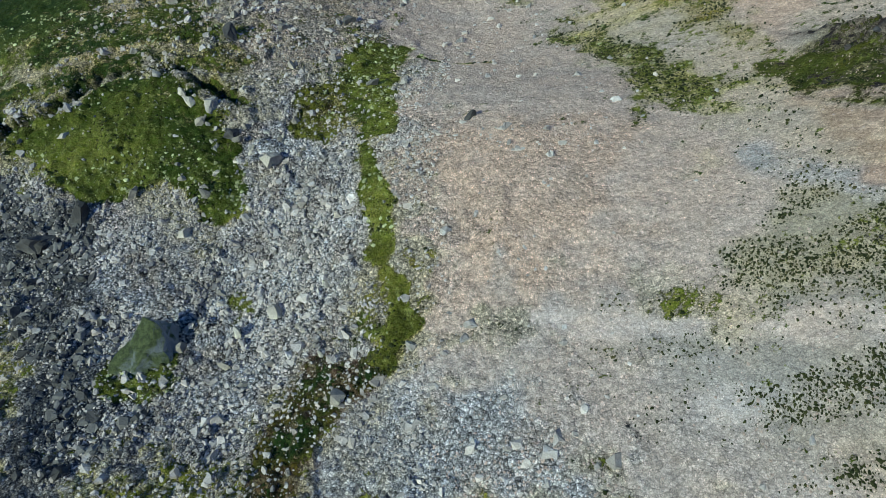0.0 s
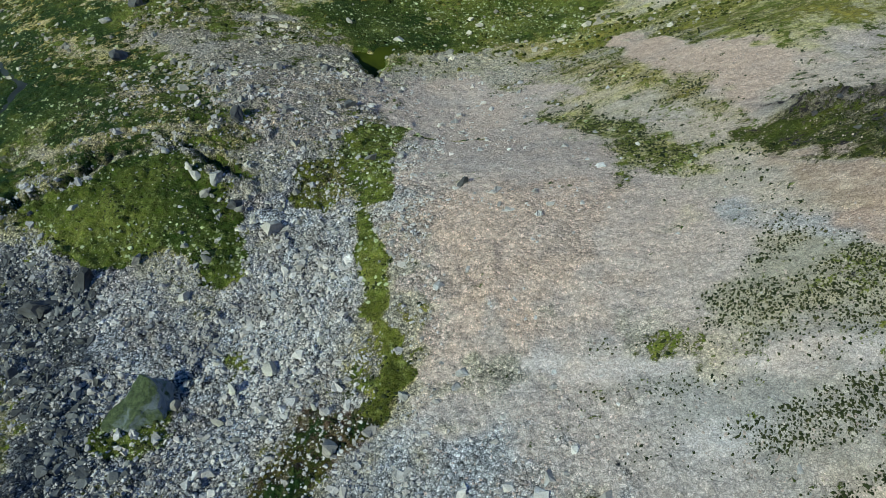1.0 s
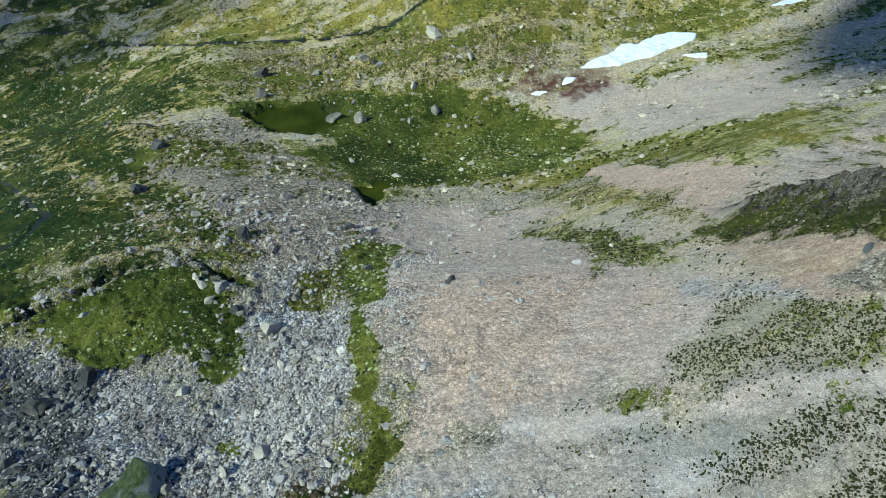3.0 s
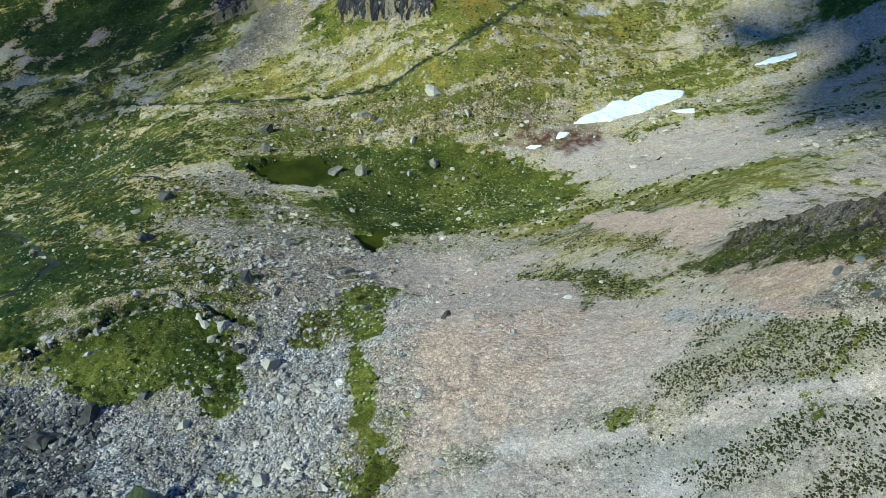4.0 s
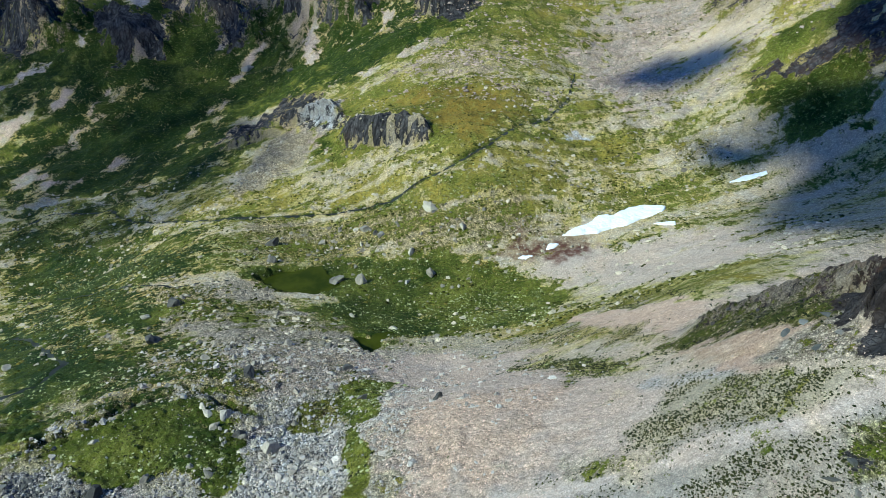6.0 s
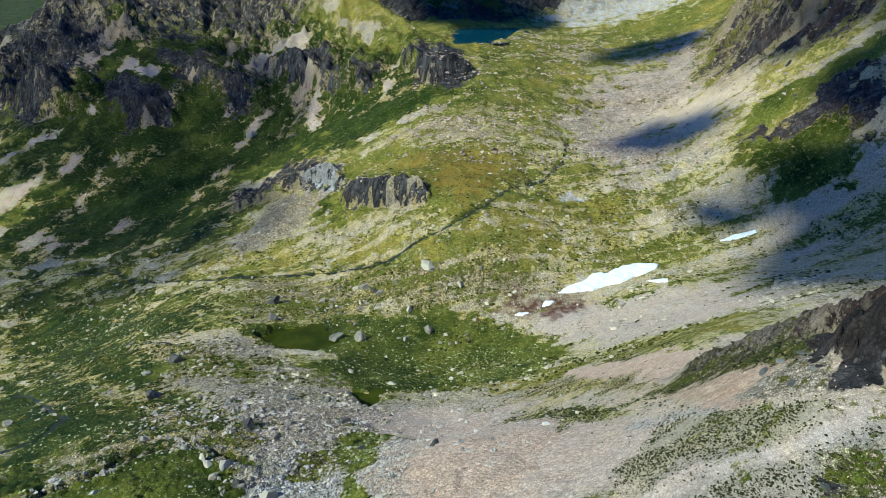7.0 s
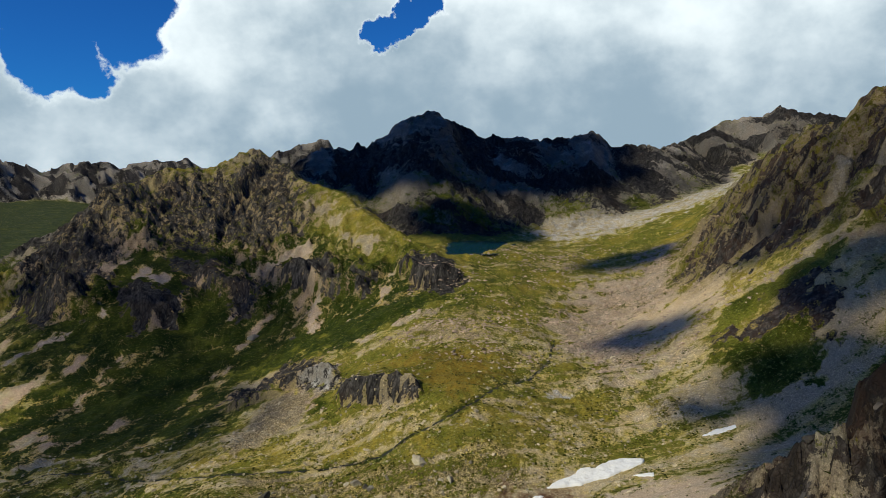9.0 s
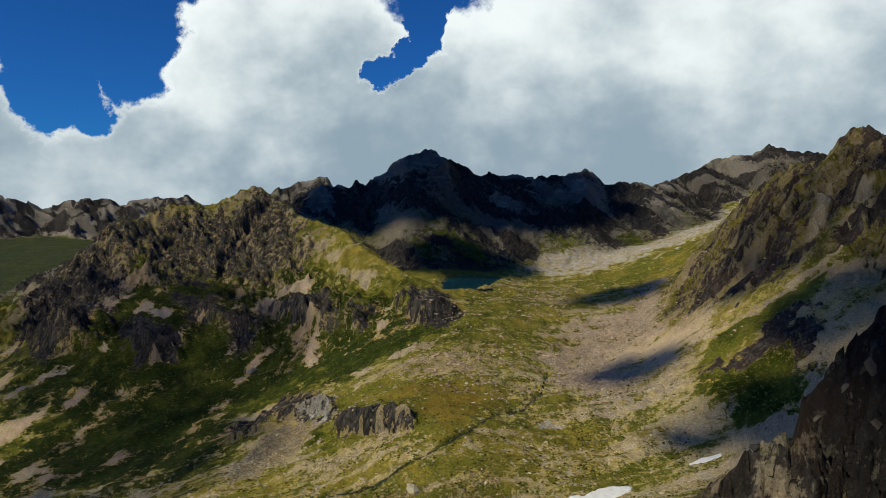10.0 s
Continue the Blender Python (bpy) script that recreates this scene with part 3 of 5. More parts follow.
def ground_cover(x, y, crag):
    c = Cover(x, y, crag)
    c.area([(80, 391), (121, 403), (156, 433), (167, 371), (168, 342), (140, 335), (111, 300), (104, 270), (80, 240), (62, 300), (60, 357)], 14, veg=0.2, tone=0.75, dry=0.25, rust=0.08, pale=0.2, coarse=0.55)  # upper basin
    c.area([(-27, 409), (17, 399), (87, 489), (109, 442), (72, 390), (52, 334), (21, 347), (-11, 351)], 16, veg=0.6, dry=0.5, tone=0.8, coarse=0.5)  # lakeside meadow
    c.area([(81, 552), (126, 584), (181, 617), (249, 656), (346, 732), (212, 447), (221, 523), (179, 522), (136, 514), (91, 521)], 14, veg=0.2, tone=0.7, pale=0.8)  # sunlit slope
    c.area([(105, 340), (154, 339), (159, 314), (132, 290), (110, 290)], 9, veg=0.12, dry=0.3, tone=0.8, rust=0.06, pale=0.1, coarse=0.12)  # right scree
    c.area([(171, 376), (180, 355), (191, 335), (194, 302), (184, 279), (168, 296), (165, 352)], 12.8, veg=0.5, dry=0.5, rock=0.75, rust=0.2)  # right upper rock
    c.area([(-271, 407), (-199, 404), (-118, 425), (-74, 399), (-25, 378), (-6, 361), (-48, 350), (-104, 359), (-96, 271), (-152, 278), (-209, 284)], 22.4, veg=0.92, dry=0.05, wet=0.8)  # mountain foot; wet serves to darken its green
    c.area([(-595, 906), (-273, 504), (-225, 555), (-162, 584), (-105, 531), (-51, 465), (9, 452), (13, 348), (-49, 333), (-267, 386)], 19.2, veg=0.92, dry=0.12, wet=0.6)  # mountain green, darkened through wet as well
    c.area([(-95, 533), (-54, 493), (9, 491), (11, 410), (-39, 423), (-86, 477)], 12.8, veg=0.85, dry=0.66)  # sunny shoulder
    c.area([(-304, 467), (-642, 1111), (-876, 1654), (-253, 508), (-237, 484), (-223, 439), (-226, 413), (-246, 407), (-274, 420), (-292, 440)], 8, veg=0.78, dry=0.25, rock=0.64)  # dome rock
    c.area([(-839, 1624), (-234, 539), (-231, 558), (-182, 582), (-164, 591), (-295, 1352), (-103, 524), (-92, 481), (-113, 483), (-128, 472), (-168, 493), (-198, 478), (-226, 504), (-243, 489), (-260, 488)], 9.6, veg=0.78, dry=0.3, rock=0.56)  # face rock
    c.area([(-211, 430), (-199, 440), (-181, 437), (-169, 425), (-168, 408), (-187, 402), (-201, 413)], 6.4, veg=0.7, dry=0.2, rock=0.9)  # knob rock
    c.area([(-186, 471), (-151, 471), (-149, 452), (-115, 430), (-114, 415), (-127, 415), (-145, 434), (-163, 445), (-187, 459)], 6.4, veg=0.8, dry=0.2, rock=0.7)  # middle rock
    c.area([(-120, 455), (-74, 443), (-50, 416), (-39, 403), (-42, 390), (-54, 404), (-84, 418), (-96, 426)], 6.4, veg=0.75, dry=0.3, rock=0.85)  # shoulder cliff
    c.area([(-24, 408), (-8, 409), (15, 407), (17, 375), (9, 366), (-10, 375)], 6.4, veg=0.75, dry=0.4, rock=0.85)  # round cliff
    c.area([(-118, 459), (-114, 464), (-101, 472), (-80, 458), (-87, 454), (-106, 460)], 4.8, veg=0.05, tone=0.7, pale=0.2, coarse=0.2)  # shoulder scree
    c.area([(-206, 444), (-202, 454), (-184, 443), (-189, 437)], 3.2, veg=0.05, tone=0.6, coarse=0.3)  # knob cap
    c.area([(-25, 320), (-5, 336), (21, 340), (33, 307), (26, 270), (6, 293)], 9.6, veg=0.4, dry=0.6, tone=0.9, coarse=0.6)  # moraine beyond knoll
    c.area([(-87, 260), (-17, 241), (5, 222), (53, 265), (86, 232), (69, 214), (24, 203), (-16, 214), (-63, 219), (-142, 258)], 19.2, veg=0.6, dry=0.7)  # valley grass
    c.area([(-101, 310), (-80, 322), (-64, 333), (-21, 309), (21, 287), (28, 251), (5, 223), (-42, 258)], 9.6, veg=0.88, dry=0.6)  # knoll
    c.area([(-12, 295), (18, 286), (25, 258), (11, 240), (-4, 257)], 8, veg=0.95, dry=0.7, rust=0.8)  # brown knoll top
    c.area([(-106, 314), (-107, 327), (-94, 342), (-84, 348), (-66, 342), (-48, 313), (-41, 288), (-49, 286), (-58, 294), (-69, 303), (-79, 309), (-86, 309), (-97, 311)], 4.8, veg=0.55, dry=0.3, rock=0.6)  # knoll face
    c.area([(-69, 317), (-61, 328), (-48, 312), (-48, 291), (-59, 297)], 3.2, veg=0.1, pale=1, tone=0.1, rock=0.35)  # knoll pale face
    c.area([(-45, 267), (-43, 282), (-36, 281), (-23, 268), (-4, 251), (-4, 242), (-20, 253), (-30, 260)], 3.2, veg=0.2, dry=0.3, rock=1)  # knoll columns
    c.area([(-56, 271), (-53, 289), (-46, 272), (-39, 253), (-44, 255)], 3.2, veg=1, dry=0.08)  # green gap
    c.area([(-92, 261), (-81, 288), (-69, 303), (-59, 296), (-58, 279), (-62, 267), (-74, 258), (-83, 251)], 4.8, veg=0, tone=0.75, rust=0.12, coarse=0.8)  # knoll talus
    c.area([(-65, 256), (-52, 268), (-44, 252), (-27, 252), (-7, 243), (-5, 237), (-26, 239), (-42, 238)], 6.4, veg=0.3, tone=0.7, dry=0.6, coarse=0.4)  # knoll apron
    c.area([(-193, 264), (-134, 245), (-79, 207), (-79, 173), (-73, 148), (-42, 107), (-45, 92), (-76, 97), (-91, 102)], 10, veg=0.82, dry=0.12, wet=0.75)  # left meadow
    c.area([(-72, 189), (-67, 220), (-37, 218), (-6, 210), (20, 208), (34, 201), (15, 188), (-26, 192), (-55, 186)], 5, veg=0.38, tone=0.85, dry=0.45, coarse=0.75)  # moraine band
    c.area([(24, 178), (39, 185), (73, 187), (86, 142), (76, 126), (58, 125), (41, 153)], 7, veg=0.08, dry=0.2, tone=0.6, rust=0.04, coarse=0.15)  # gravel flat
    c.area([(60, 136), (75, 122), (68, 104), (48, 101), (25, 136), (24, 151)], 5, veg=0.5, dry=0.6)  # olive band
    c.area([(32, 132), (42, 112), (47, 97), (38, 85), (35, 93), (32, 113)], 3, veg=0.06, dry=0, tone=1, rust=0.16, coarse=0.15)  # pink scree
    c.area([(-26, 191), (17, 186), (36, 157), (27, 142), (-8, 142), (-13, 141), (-17, 129), (-24, 145), (-40, 156), (-30, 165), (-39, 172), (-53, 169), (-62, 179), (-48, 187)], 2.5, veg=1, dry=0.22, wet=0.5)  # upper bog
    c.area([(-8, 180), (19, 182), (36, 157), (27, 147), (-3, 153)], 6, veg=0.85, dry=0.42)  # bright side of the bog
    c.area([(15, 185), (27, 190), (41, 192), (50, 189), (37, 183), (24, 183)], 3.2, veg=0.05, rust=1, dark=0.35)  # rust hollow
    c.area([(-66, 173), (-52, 168), (-38, 154), (-23, 141), (-19, 127), (-11, 130), (-11, 104), (-26, 100), (-43, 117), (-76, 152), (-83, 167)], 4, veg=0.26, tone=0.6, dry=0.35, coarse=0.75)  # grey moraine
    c.area([(-44, 112), (-35, 122), (-22, 132), (-18, 125), (-8, 128), (-9, 106), (-17, 107), (-22, 97), (-28, 92), (-33, 94), (-38, 103)], 4, veg=0.1, tone=0.7, dry=0.3, pale=0.1, coarse=0.8)  # bare moraine
    c.area([(-13, 128), (10, 126), (24, 82), (27, 63), (22, 46), (3, 47), (10, 32), (-4, 32), (-6, 46), (-8, 65)], 5, veg=0.02, dry=0, tone=0.72, rust=0.02, coarse=0.2)  # scree fan
    c.area([(-10, 74), (1, 73), (10, 65), (11, 51), (5, 48), (-3, 53), (-9, 64)], 7, veg=0.0, dry=0, tone=1, rust=0.05, coarse=0.35)  # pink heart of the fan
    c.area([(-15, 79), (-5, 78), (-5, 66), (-2, 52), (-6, 49), (-9, 59)], 3, veg=0.0, tone=0.7, coarse=0.65)  # coarse edge of the fan
    c.area([(-13, 33), (-11, 37), (-5, 46), (2, 48), (20, 44), (29, 42), (26, 31)], 6, veg=0.02, dry=0.1, tone=0.45, dark=0.12, coarse=0.25)  # pale scree
    c.area([(-13, 35), (-9, 41), (0, 40), (6, 35), (8, 30), (-15, 31)], 2.5, veg=0, tone=0.15, pale=0.6, coarse=0.8)  # pale blocks
    c.area([(-69, 75), (-50, 72), (-32, 65), (-30, 87), (-25, 100), (-16, 75), (-12, 58), (-11, 46), (-21, 43), (-23, 33), (-47, 34)], 5, veg=0.03, dry=0, tone=0.3, pale=0.85, coarse=1)  # left scree
    c.area([(-69, 74), (-58, 71), (-52, 59), (-48, 51), (-40, 43), (-30, 33), (-47, 34)], 4, veg=0.1, tone=0, dark=0.9, coarse=1)  # dark block field, shade among its blocks put into the colour
    c.area([(20, 48), (22, 50), (26, 53), (29, 57), (31, 55), (34, 51), (39, 46), (39, 43), (34, 42), (28, 42), (24, 43), (22, 44)], 2, veg=0.2, dry=0.5, tone=0.65, wet=0.2, tufts=0.9, dark=0.3, coarse=0.15)  # slope grass
    c.area([(27, 65), (30, 60), (34, 54), (36, 51), (36, 50), (29, 57), (26, 61)], 1.5, veg=0.12, dry=0.1, tone=0.2, tufts=0.2, coarse=0.25)  # grey gravel stripe
    c.area([(12, 44), (20, 44), (28, 42), (36, 40), (42, 41), (41, 33), (30, 33), (24, 36), (19, 38), (15, 41)], 3, veg=0.14, dry=0.3, tone=0.45, tufts=0.32, dark=0.34, coarse=0.15)  # dotted slope
    c.area([(4, 48), (10, 46), (18, 45), (24, 43), (34, 42), (38, 42.5), (46, 45), (46, 43), (38, 40.5), (31, 40), (26, 41), (19, 43), (10, 44), (4, 46)], 0.7, veg=0.0, dry=0.1, tone=0.6, pale=0.2, coarse=0.08)  # pale gravel band
    c.area([(14, 107), (20, 103), (25, 88), (32, 74), (29, 69), (23, 74), (21, 81), (17, 97)], 2, veg=0.5, dry=0.45, tone=0.6, tufts=0.45, coarse=0.25)  # grass streak
    c.area([(6, 145), (22, 144), (32, 113), (37, 90), (35, 85), (30, 104), (21, 132)], 2.5, veg=0.42, dry=0.55, tone=0.8, rust=0.25, tufts=0.3, coarse=0.25)  # brown streak
    c.stroke([(17, 37), (23, 36), (29, 34)], 0.9, 0.8, veg=0.0, dry=0.1, tone=0.5, pale=0.15, coarse=0.1)  # pale gravel band
    c.area([(21, 35), (24, 37), (28, 39), (31, 39), (29, 34), (26, 32), (24, 33)], 2, veg=0.2, dry=0.3, tone=0.5, wet=0.6, tufts=1, dark=0.3, coarse=0.2)  # lower grass
    c.area([(-72, 87), (-61, 90), (-56, 96), (-47, 96), (-38, 87), (-34, 79), (-29, 67), (-34, 66), (-40, 72), (-51, 73), (-60, 75), (-67, 80)], 1.2, veg=1, dry=0.3, wet=0.22)  # round bog
    c.area([(-148, 183), (-128, 165), (-94, 129), (-86, 120), (-87, 111), (-86, 105), (-98, 112)], 2.5, veg=1, dry=0.1, wet=1)  # corner bog
    c.area([(-94, 106), (-84, 102), (-75, 92), (-73, 87), (-81, 88)], 2, veg=1, dry=0.15, wet=1)  # corner bog
    c.stroke([(-123, 180), (-76, 131), (-53, 108), (-40, 97)], 2.5, 3, veg=0.55, dry=0.3, tone=0.8)  # stony streak
    c.stroke([(-110, 190), (-83, 171), (-57, 154)], 3, 4, veg=0.58, dry=0.3, tone=0.8)  # stony streak
    c.stroke([(-82, 104), (-70, 99), (-64, 102), (-54, 104), (-44, 102)], 1.6, 1.5, veg=0.35, dry=0.5, tone=0.8)  # stony streak
    c.stroke([(-195, 262), (-165, 263), (-109, 216), (-77, 202)], 3, 4, veg=0.58, dry=0.3, tone=0.8)  # stony streak
    c.stroke([(-73.8, 85.9), (-68.8, 88.3), (-62.2, 91.8), (-58.8, 96.2), (-53.5, 98.1), (-46.5, 97.3), (-40, 93.5), (-35.7, 90.1), (-31.8, 88.8)], 1.3, 1, veg=0.55, dry=0.2, wet=1, dark=0.9)  # ditch, with the bank's shadow put into its dark colour
    c.area([(-26, 93), (-20, 95), (-16, 83), (-20, 78), (-25, 82)], 1.2, veg=0.72, dry=0.4, rust=0.2)  # small bog
    c.area([(-19, 105), (-16, 107), (-9, 104), (-11, 92), (-11, 78), (-14, 78), (-14, 72), (-15, 73), (-15, 80), (-18, 88), (-20, 98)], 0.9, veg=0.9, dry=0.42)  # moss strip top
    c.stroke([(-14.3, 76.9), (-13.4, 72), (-12.4, 67.7)], 0.9, 0.6, veg=1, dry=0.42, wet=0.1)  # moss strip
    c.stroke([(-12.4, 67.7), (-10.7, 62), (-10.8, 57.3)], 1.6, 0.8, veg=1, dry=0.42, wet=0.1)  # moss strip
    c.stroke([(-10.8, 57.3), (-8.7, 51.7), (-7.6, 47.6), (-9.3, 44.3)], 1.9, 0.8, veg=1, dry=0.3, wet=0.3, rust=0.2)  # moss strip
    c.area([(-19, 45), (-14, 45), (-9, 43), (-13, 40), (-16, 36), (-16, 30), (-22, 30), (-22, 36), (-20, 41)], 1.0, veg=0.5, dry=0.05, wet=1, rust=0.8, dark=0.6)  # wet strip
    c.area([(-16, 52), (-11, 51), (-10, 47), (-13, 46)], 1.2, veg=0.55, dry=0.2, wet=0.6)  # stony moss
    c.area([(-30, 55), (-27, 55), (-25, 52), (-28, 51)], 0.8, veg=0.7, dry=0.4, wet=0.5)  # stony moss
    c.stroke([(-7.4, 101.5), (-1.7, 99), (3.8, 97.6)], 0.5, 0.4, veg=0.8, dry=0.2)  # thin moss line
    c.area([(-42, 48), (-35, 48), (-34, 46), (-35, 42), (-39, 41)], 1.5, veg=0.75, dry=0.4, wet=0.2)  # rock moss
    c.area([(48, 248), (54, 253), (60, 252), (53, 248)], 2, veg=0, tone=0.6, pale=1)  # pale gravel patch
    c.stroke([(-255.8, 378.1), (-247.2, 387.3), (-234.4, 396.6)], 2.5, 3.2, veg=0.12, tone=0.7, pale=0.2)  # gully
    c.stroke([(-215.3, 397.9), (-212.9, 412.2)], 1.5, 3.2, veg=0.12, tone=0.7, pale=0.2)  # gully
    c.stroke([(-74.3, 384), (-76.9, 413.1), (-80.9, 424.5)], 1.6, 3.2, veg=0.12, tone=0.7, pale=0.2)  # gully
    c.stroke([(-32.8, 379.9), (-26.1, 409)], 1.6, 3.2, veg=0.12, tone=0.7, pale=0.2)  # gully
    c.stroke([(-119.6, 457.3), (-108.4, 462.6), (-94.8, 467.6)], 5, 3.2, veg=0.12, tone=0.7, pale=0.2)  # gully
    c.stroke([(-99.9, 518.3), (-83, 498.9), (-69.5, 481.1)], 3, 3.2, veg=0.12, tone=0.7, pale=0.2)  # gully
    c.stroke([(-67.1, 464), (-44, 439.9)], 3, 3.2, veg=0.12, tone=0.7, pale=0.2)  # gully
    c.stroke([(-201.7, 448.6), (-190.1, 444.3)], 6, 3.2, veg=0.12, tone=0.7, pale=0.2)  # gully
    c.stroke([(-36.6, 334.7), (-12.1, 343.1), (13.5, 355.4)], 3, 3.2, veg=0.12, tone=0.7, pale=0.2)  # gully
    c.stroke([(192.7, 302.1), (202.5, 310.4), (211.2, 310.9)], 2.5, 3.2, veg=0.12, tone=0.7, pale=0.2)  # gully
    c.stroke([(174.7, 282.8), (192.7, 287.1)], 1.5, 3.2, veg=0.12, tone=0.7, pale=0.2)  # gully
    c.stroke([(123, 257.9), (144.7, 262.8), (162.9, 259.6)], 1.5, 3.2, veg=0.12, tone=0.7, pale=0.2)  # gully
    c.stroke([(-193.7, 258.5), (-176, 272.9), (-148.5, 271.1), (-129.9, 252.2), (-86.8, 227.4), (-50.6, 222.2), (-18.1, 218.3), (2.7, 224.5), (17.8, 235.5), (30, 251.6), (46, 267.9), (56.3, 287.8), (62.4, 317.4)], 0.9, 1.12, veg=0.75, dry=0.15, wet=0.8, dark=0.8)  # bank
    # grass and stones lie in streaks along the slope; tongues of scree reach into the meadows
    out = np.clip((y - 85) / 40, 0, 1) * np.clip((700 - y) / 100, 0, 1)
    streak = fbm((x + 0.35 * y) / 26, (y - 0.15 * x) / 3.2, 4, 131) + 0.7 * fbm((x + 0.2 * y) / 60, (y - 0.1 * x) / 9, 3, 137)
    c.of["veg"] = c.of["veg"] + out * 0.20 * streak * np.clip(2.2 - 1.9 * np.abs(c.of["veg"] - 0.5), 0.5, 1.6)
    tongue = np.clip(fbm((x - 0.3 * y) / 13, (y + 0.3 * x) / 34, 5, 147) - 0.09, 0, 1)
    tongue = tongue * np.clip((-x - 40) / 60, 0, 1) * np.clip((y - 265) / 40, 0, 1) * np.clip((520 - y) / 60, 0, 1)
    c.of["veg"] = c.of["veg"] - 1.5 * tongue
    c.lay(np.clip((-x - 330) / 80, 0, 1) * np.clip((y - 480) / 80, 0, 1), veg=0.9, dry=0.15, wet=0.7)
    c.lay(0.9 * crag * np.clip((y - 900) / 200, 0, 1), veg=0.4, dry=0.2, tone=0.1, dark=0.4, rock=np.clip(0.5 - 1.3 * fbm(x / 40, y / 90, 4, 163), 0, 1))
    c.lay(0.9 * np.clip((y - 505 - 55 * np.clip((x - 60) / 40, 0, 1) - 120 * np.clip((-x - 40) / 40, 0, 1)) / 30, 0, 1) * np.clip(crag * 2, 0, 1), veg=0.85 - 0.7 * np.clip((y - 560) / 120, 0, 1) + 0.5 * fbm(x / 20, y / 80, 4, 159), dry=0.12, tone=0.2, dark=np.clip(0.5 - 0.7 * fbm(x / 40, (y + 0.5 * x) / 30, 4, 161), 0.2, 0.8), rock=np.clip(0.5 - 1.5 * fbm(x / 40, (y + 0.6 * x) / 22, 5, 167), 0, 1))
    c.lay(0.8 * np.clip(crag * 2, 0, 1) * np.clip((x - 120) / 15, 0, 1) * np.clip((y - 200) / 30, 0, 1) * np.clip((520 - y) / 60, 0, 1), veg=0.62 + 0.8 * fbm((x + 0.5 * y) / 60, (y - 0.5 * x) / 9, 4, 179), dry=0.45, tone=0.8, wet=0.45, rust=0.3, dark=0.2, rock=np.clip(0.4 + 1.2 * fbm((x + 0.5 * y) / 30, (y - 0.5 * x) / 9, 4, 183), 0, 0.8), coarse=0.3)
    ribs = fbm((x + 0.4 * y) / 26, (y - 0.3 * x) / 6.5, 6, 169, 0.62)
    c.lay(0.9 * crag * np.clip((x - 172 + 14 * fbm(x / 20, y / 20, 3, 177)) / 16, 0, 1) * np.clip((y - 140) / 30, 0, 1) * np.clip((520 - y) / 60, 0, 1), veg=0.75 - 0.4 * ribs, dry=0.4, tone=0.6, rust=np.clip(0.4 + 0.9 * fbm(x / 17, y / 17, 4, 175), 0, 0.5), dark=np.clip(0.4 + 0.5 * ribs, 0.1, 0.75), rock=np.clip(0.5 + 1.7 * ribs, 0, 1), wet=0.3)
    c.area([(121, 267), (134, 280), (156, 272), (186, 270), (187, 263), (164, 257), (143, 260), (126, 254)], 4, veg=0.92, dry=0.35)  # right grass band
    c.stroke([(133, 284), (150, 275), (178, 275), (186, 271)], 1.3, 1.5, veg=0.1, tone=0.9, pale=0.2)  # pale line
    c.area([(125, 261), (143, 260), (168, 256), (154, 229), (137, 245), (124, 247)], 5, veg=0.45, dry=0.45, rock=0.75, rust=0.3)  # right middle rock
    c.area([(118, 239), (125, 251), (139, 245), (149, 236), (136, 215), (127, 227)], 5, veg=0.95, dry=0.2)  # right meadow
    c.stroke([(207, 314), (194, 300), (189, 296)], 2.2, 2.5, veg=0.12, tone=0.8, pale=0.2)  # gully
    c.stroke([(211, 291), (195, 278)], 1.5, 2.5, veg=0.12, tone=0.8, pale=0.2)  # gully
    c.area([(178, 274), (194, 251), (188, 241), (176, 253)], 4, veg=0.1, tone=1, rust=0.3)  # pinkish scree
    # near crag: shade put into the colour, deeper east of x 48
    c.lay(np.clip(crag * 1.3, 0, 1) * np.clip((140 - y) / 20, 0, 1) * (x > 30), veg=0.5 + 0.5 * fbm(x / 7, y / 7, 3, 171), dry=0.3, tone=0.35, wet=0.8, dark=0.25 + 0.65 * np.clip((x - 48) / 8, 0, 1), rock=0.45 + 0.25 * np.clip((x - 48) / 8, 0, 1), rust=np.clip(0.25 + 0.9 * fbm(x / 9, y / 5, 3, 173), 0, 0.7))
    c.area([(35, 78), (42, 80), (47, 78), (49, 66), (46, 60), (43, 55), (39, 54), (36, 57), (34, 69)], 1.5, veg=0.68, dry=0.2, wet=0.5, tone=0.4, rock=0.3, rust=0.2, dark=0.35, coarse=0.6)  # mound
    c.area([(33, 70), (37, 66), (39, 58), (39, 50), (35, 50), (32, 59)], 1.5, veg=0.03, rust=0.35, tone=1, coarse=0.2)  # rust ledge
    c.area([(35, 53), (39, 54), (43, 53), (41, 46), (37, 48)], 1, veg=0.28, dry=0.4, tone=0.5, rock=0.12, rust=0.15, dark=0.1, coarse=0.6)  # slab
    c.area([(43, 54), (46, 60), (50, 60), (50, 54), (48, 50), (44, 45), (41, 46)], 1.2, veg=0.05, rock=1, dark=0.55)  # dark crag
    c.area([(49, 60), (53, 57), (52, 47), (48, 47), (50, 54)], 2, veg=0.5, dry=0.8, rust=0.8, dark=0.75, rock=0.4)  # brown top, its shade put into the dark value
    c.area([(35, 39), (37, 39), (41, 39), (40, 34), (34, 35)], 1, veg=0.5, dry=0.3, tone=0.3, rock=0.2, dark=0.15, coarse=0.6)  # low slab
    return c


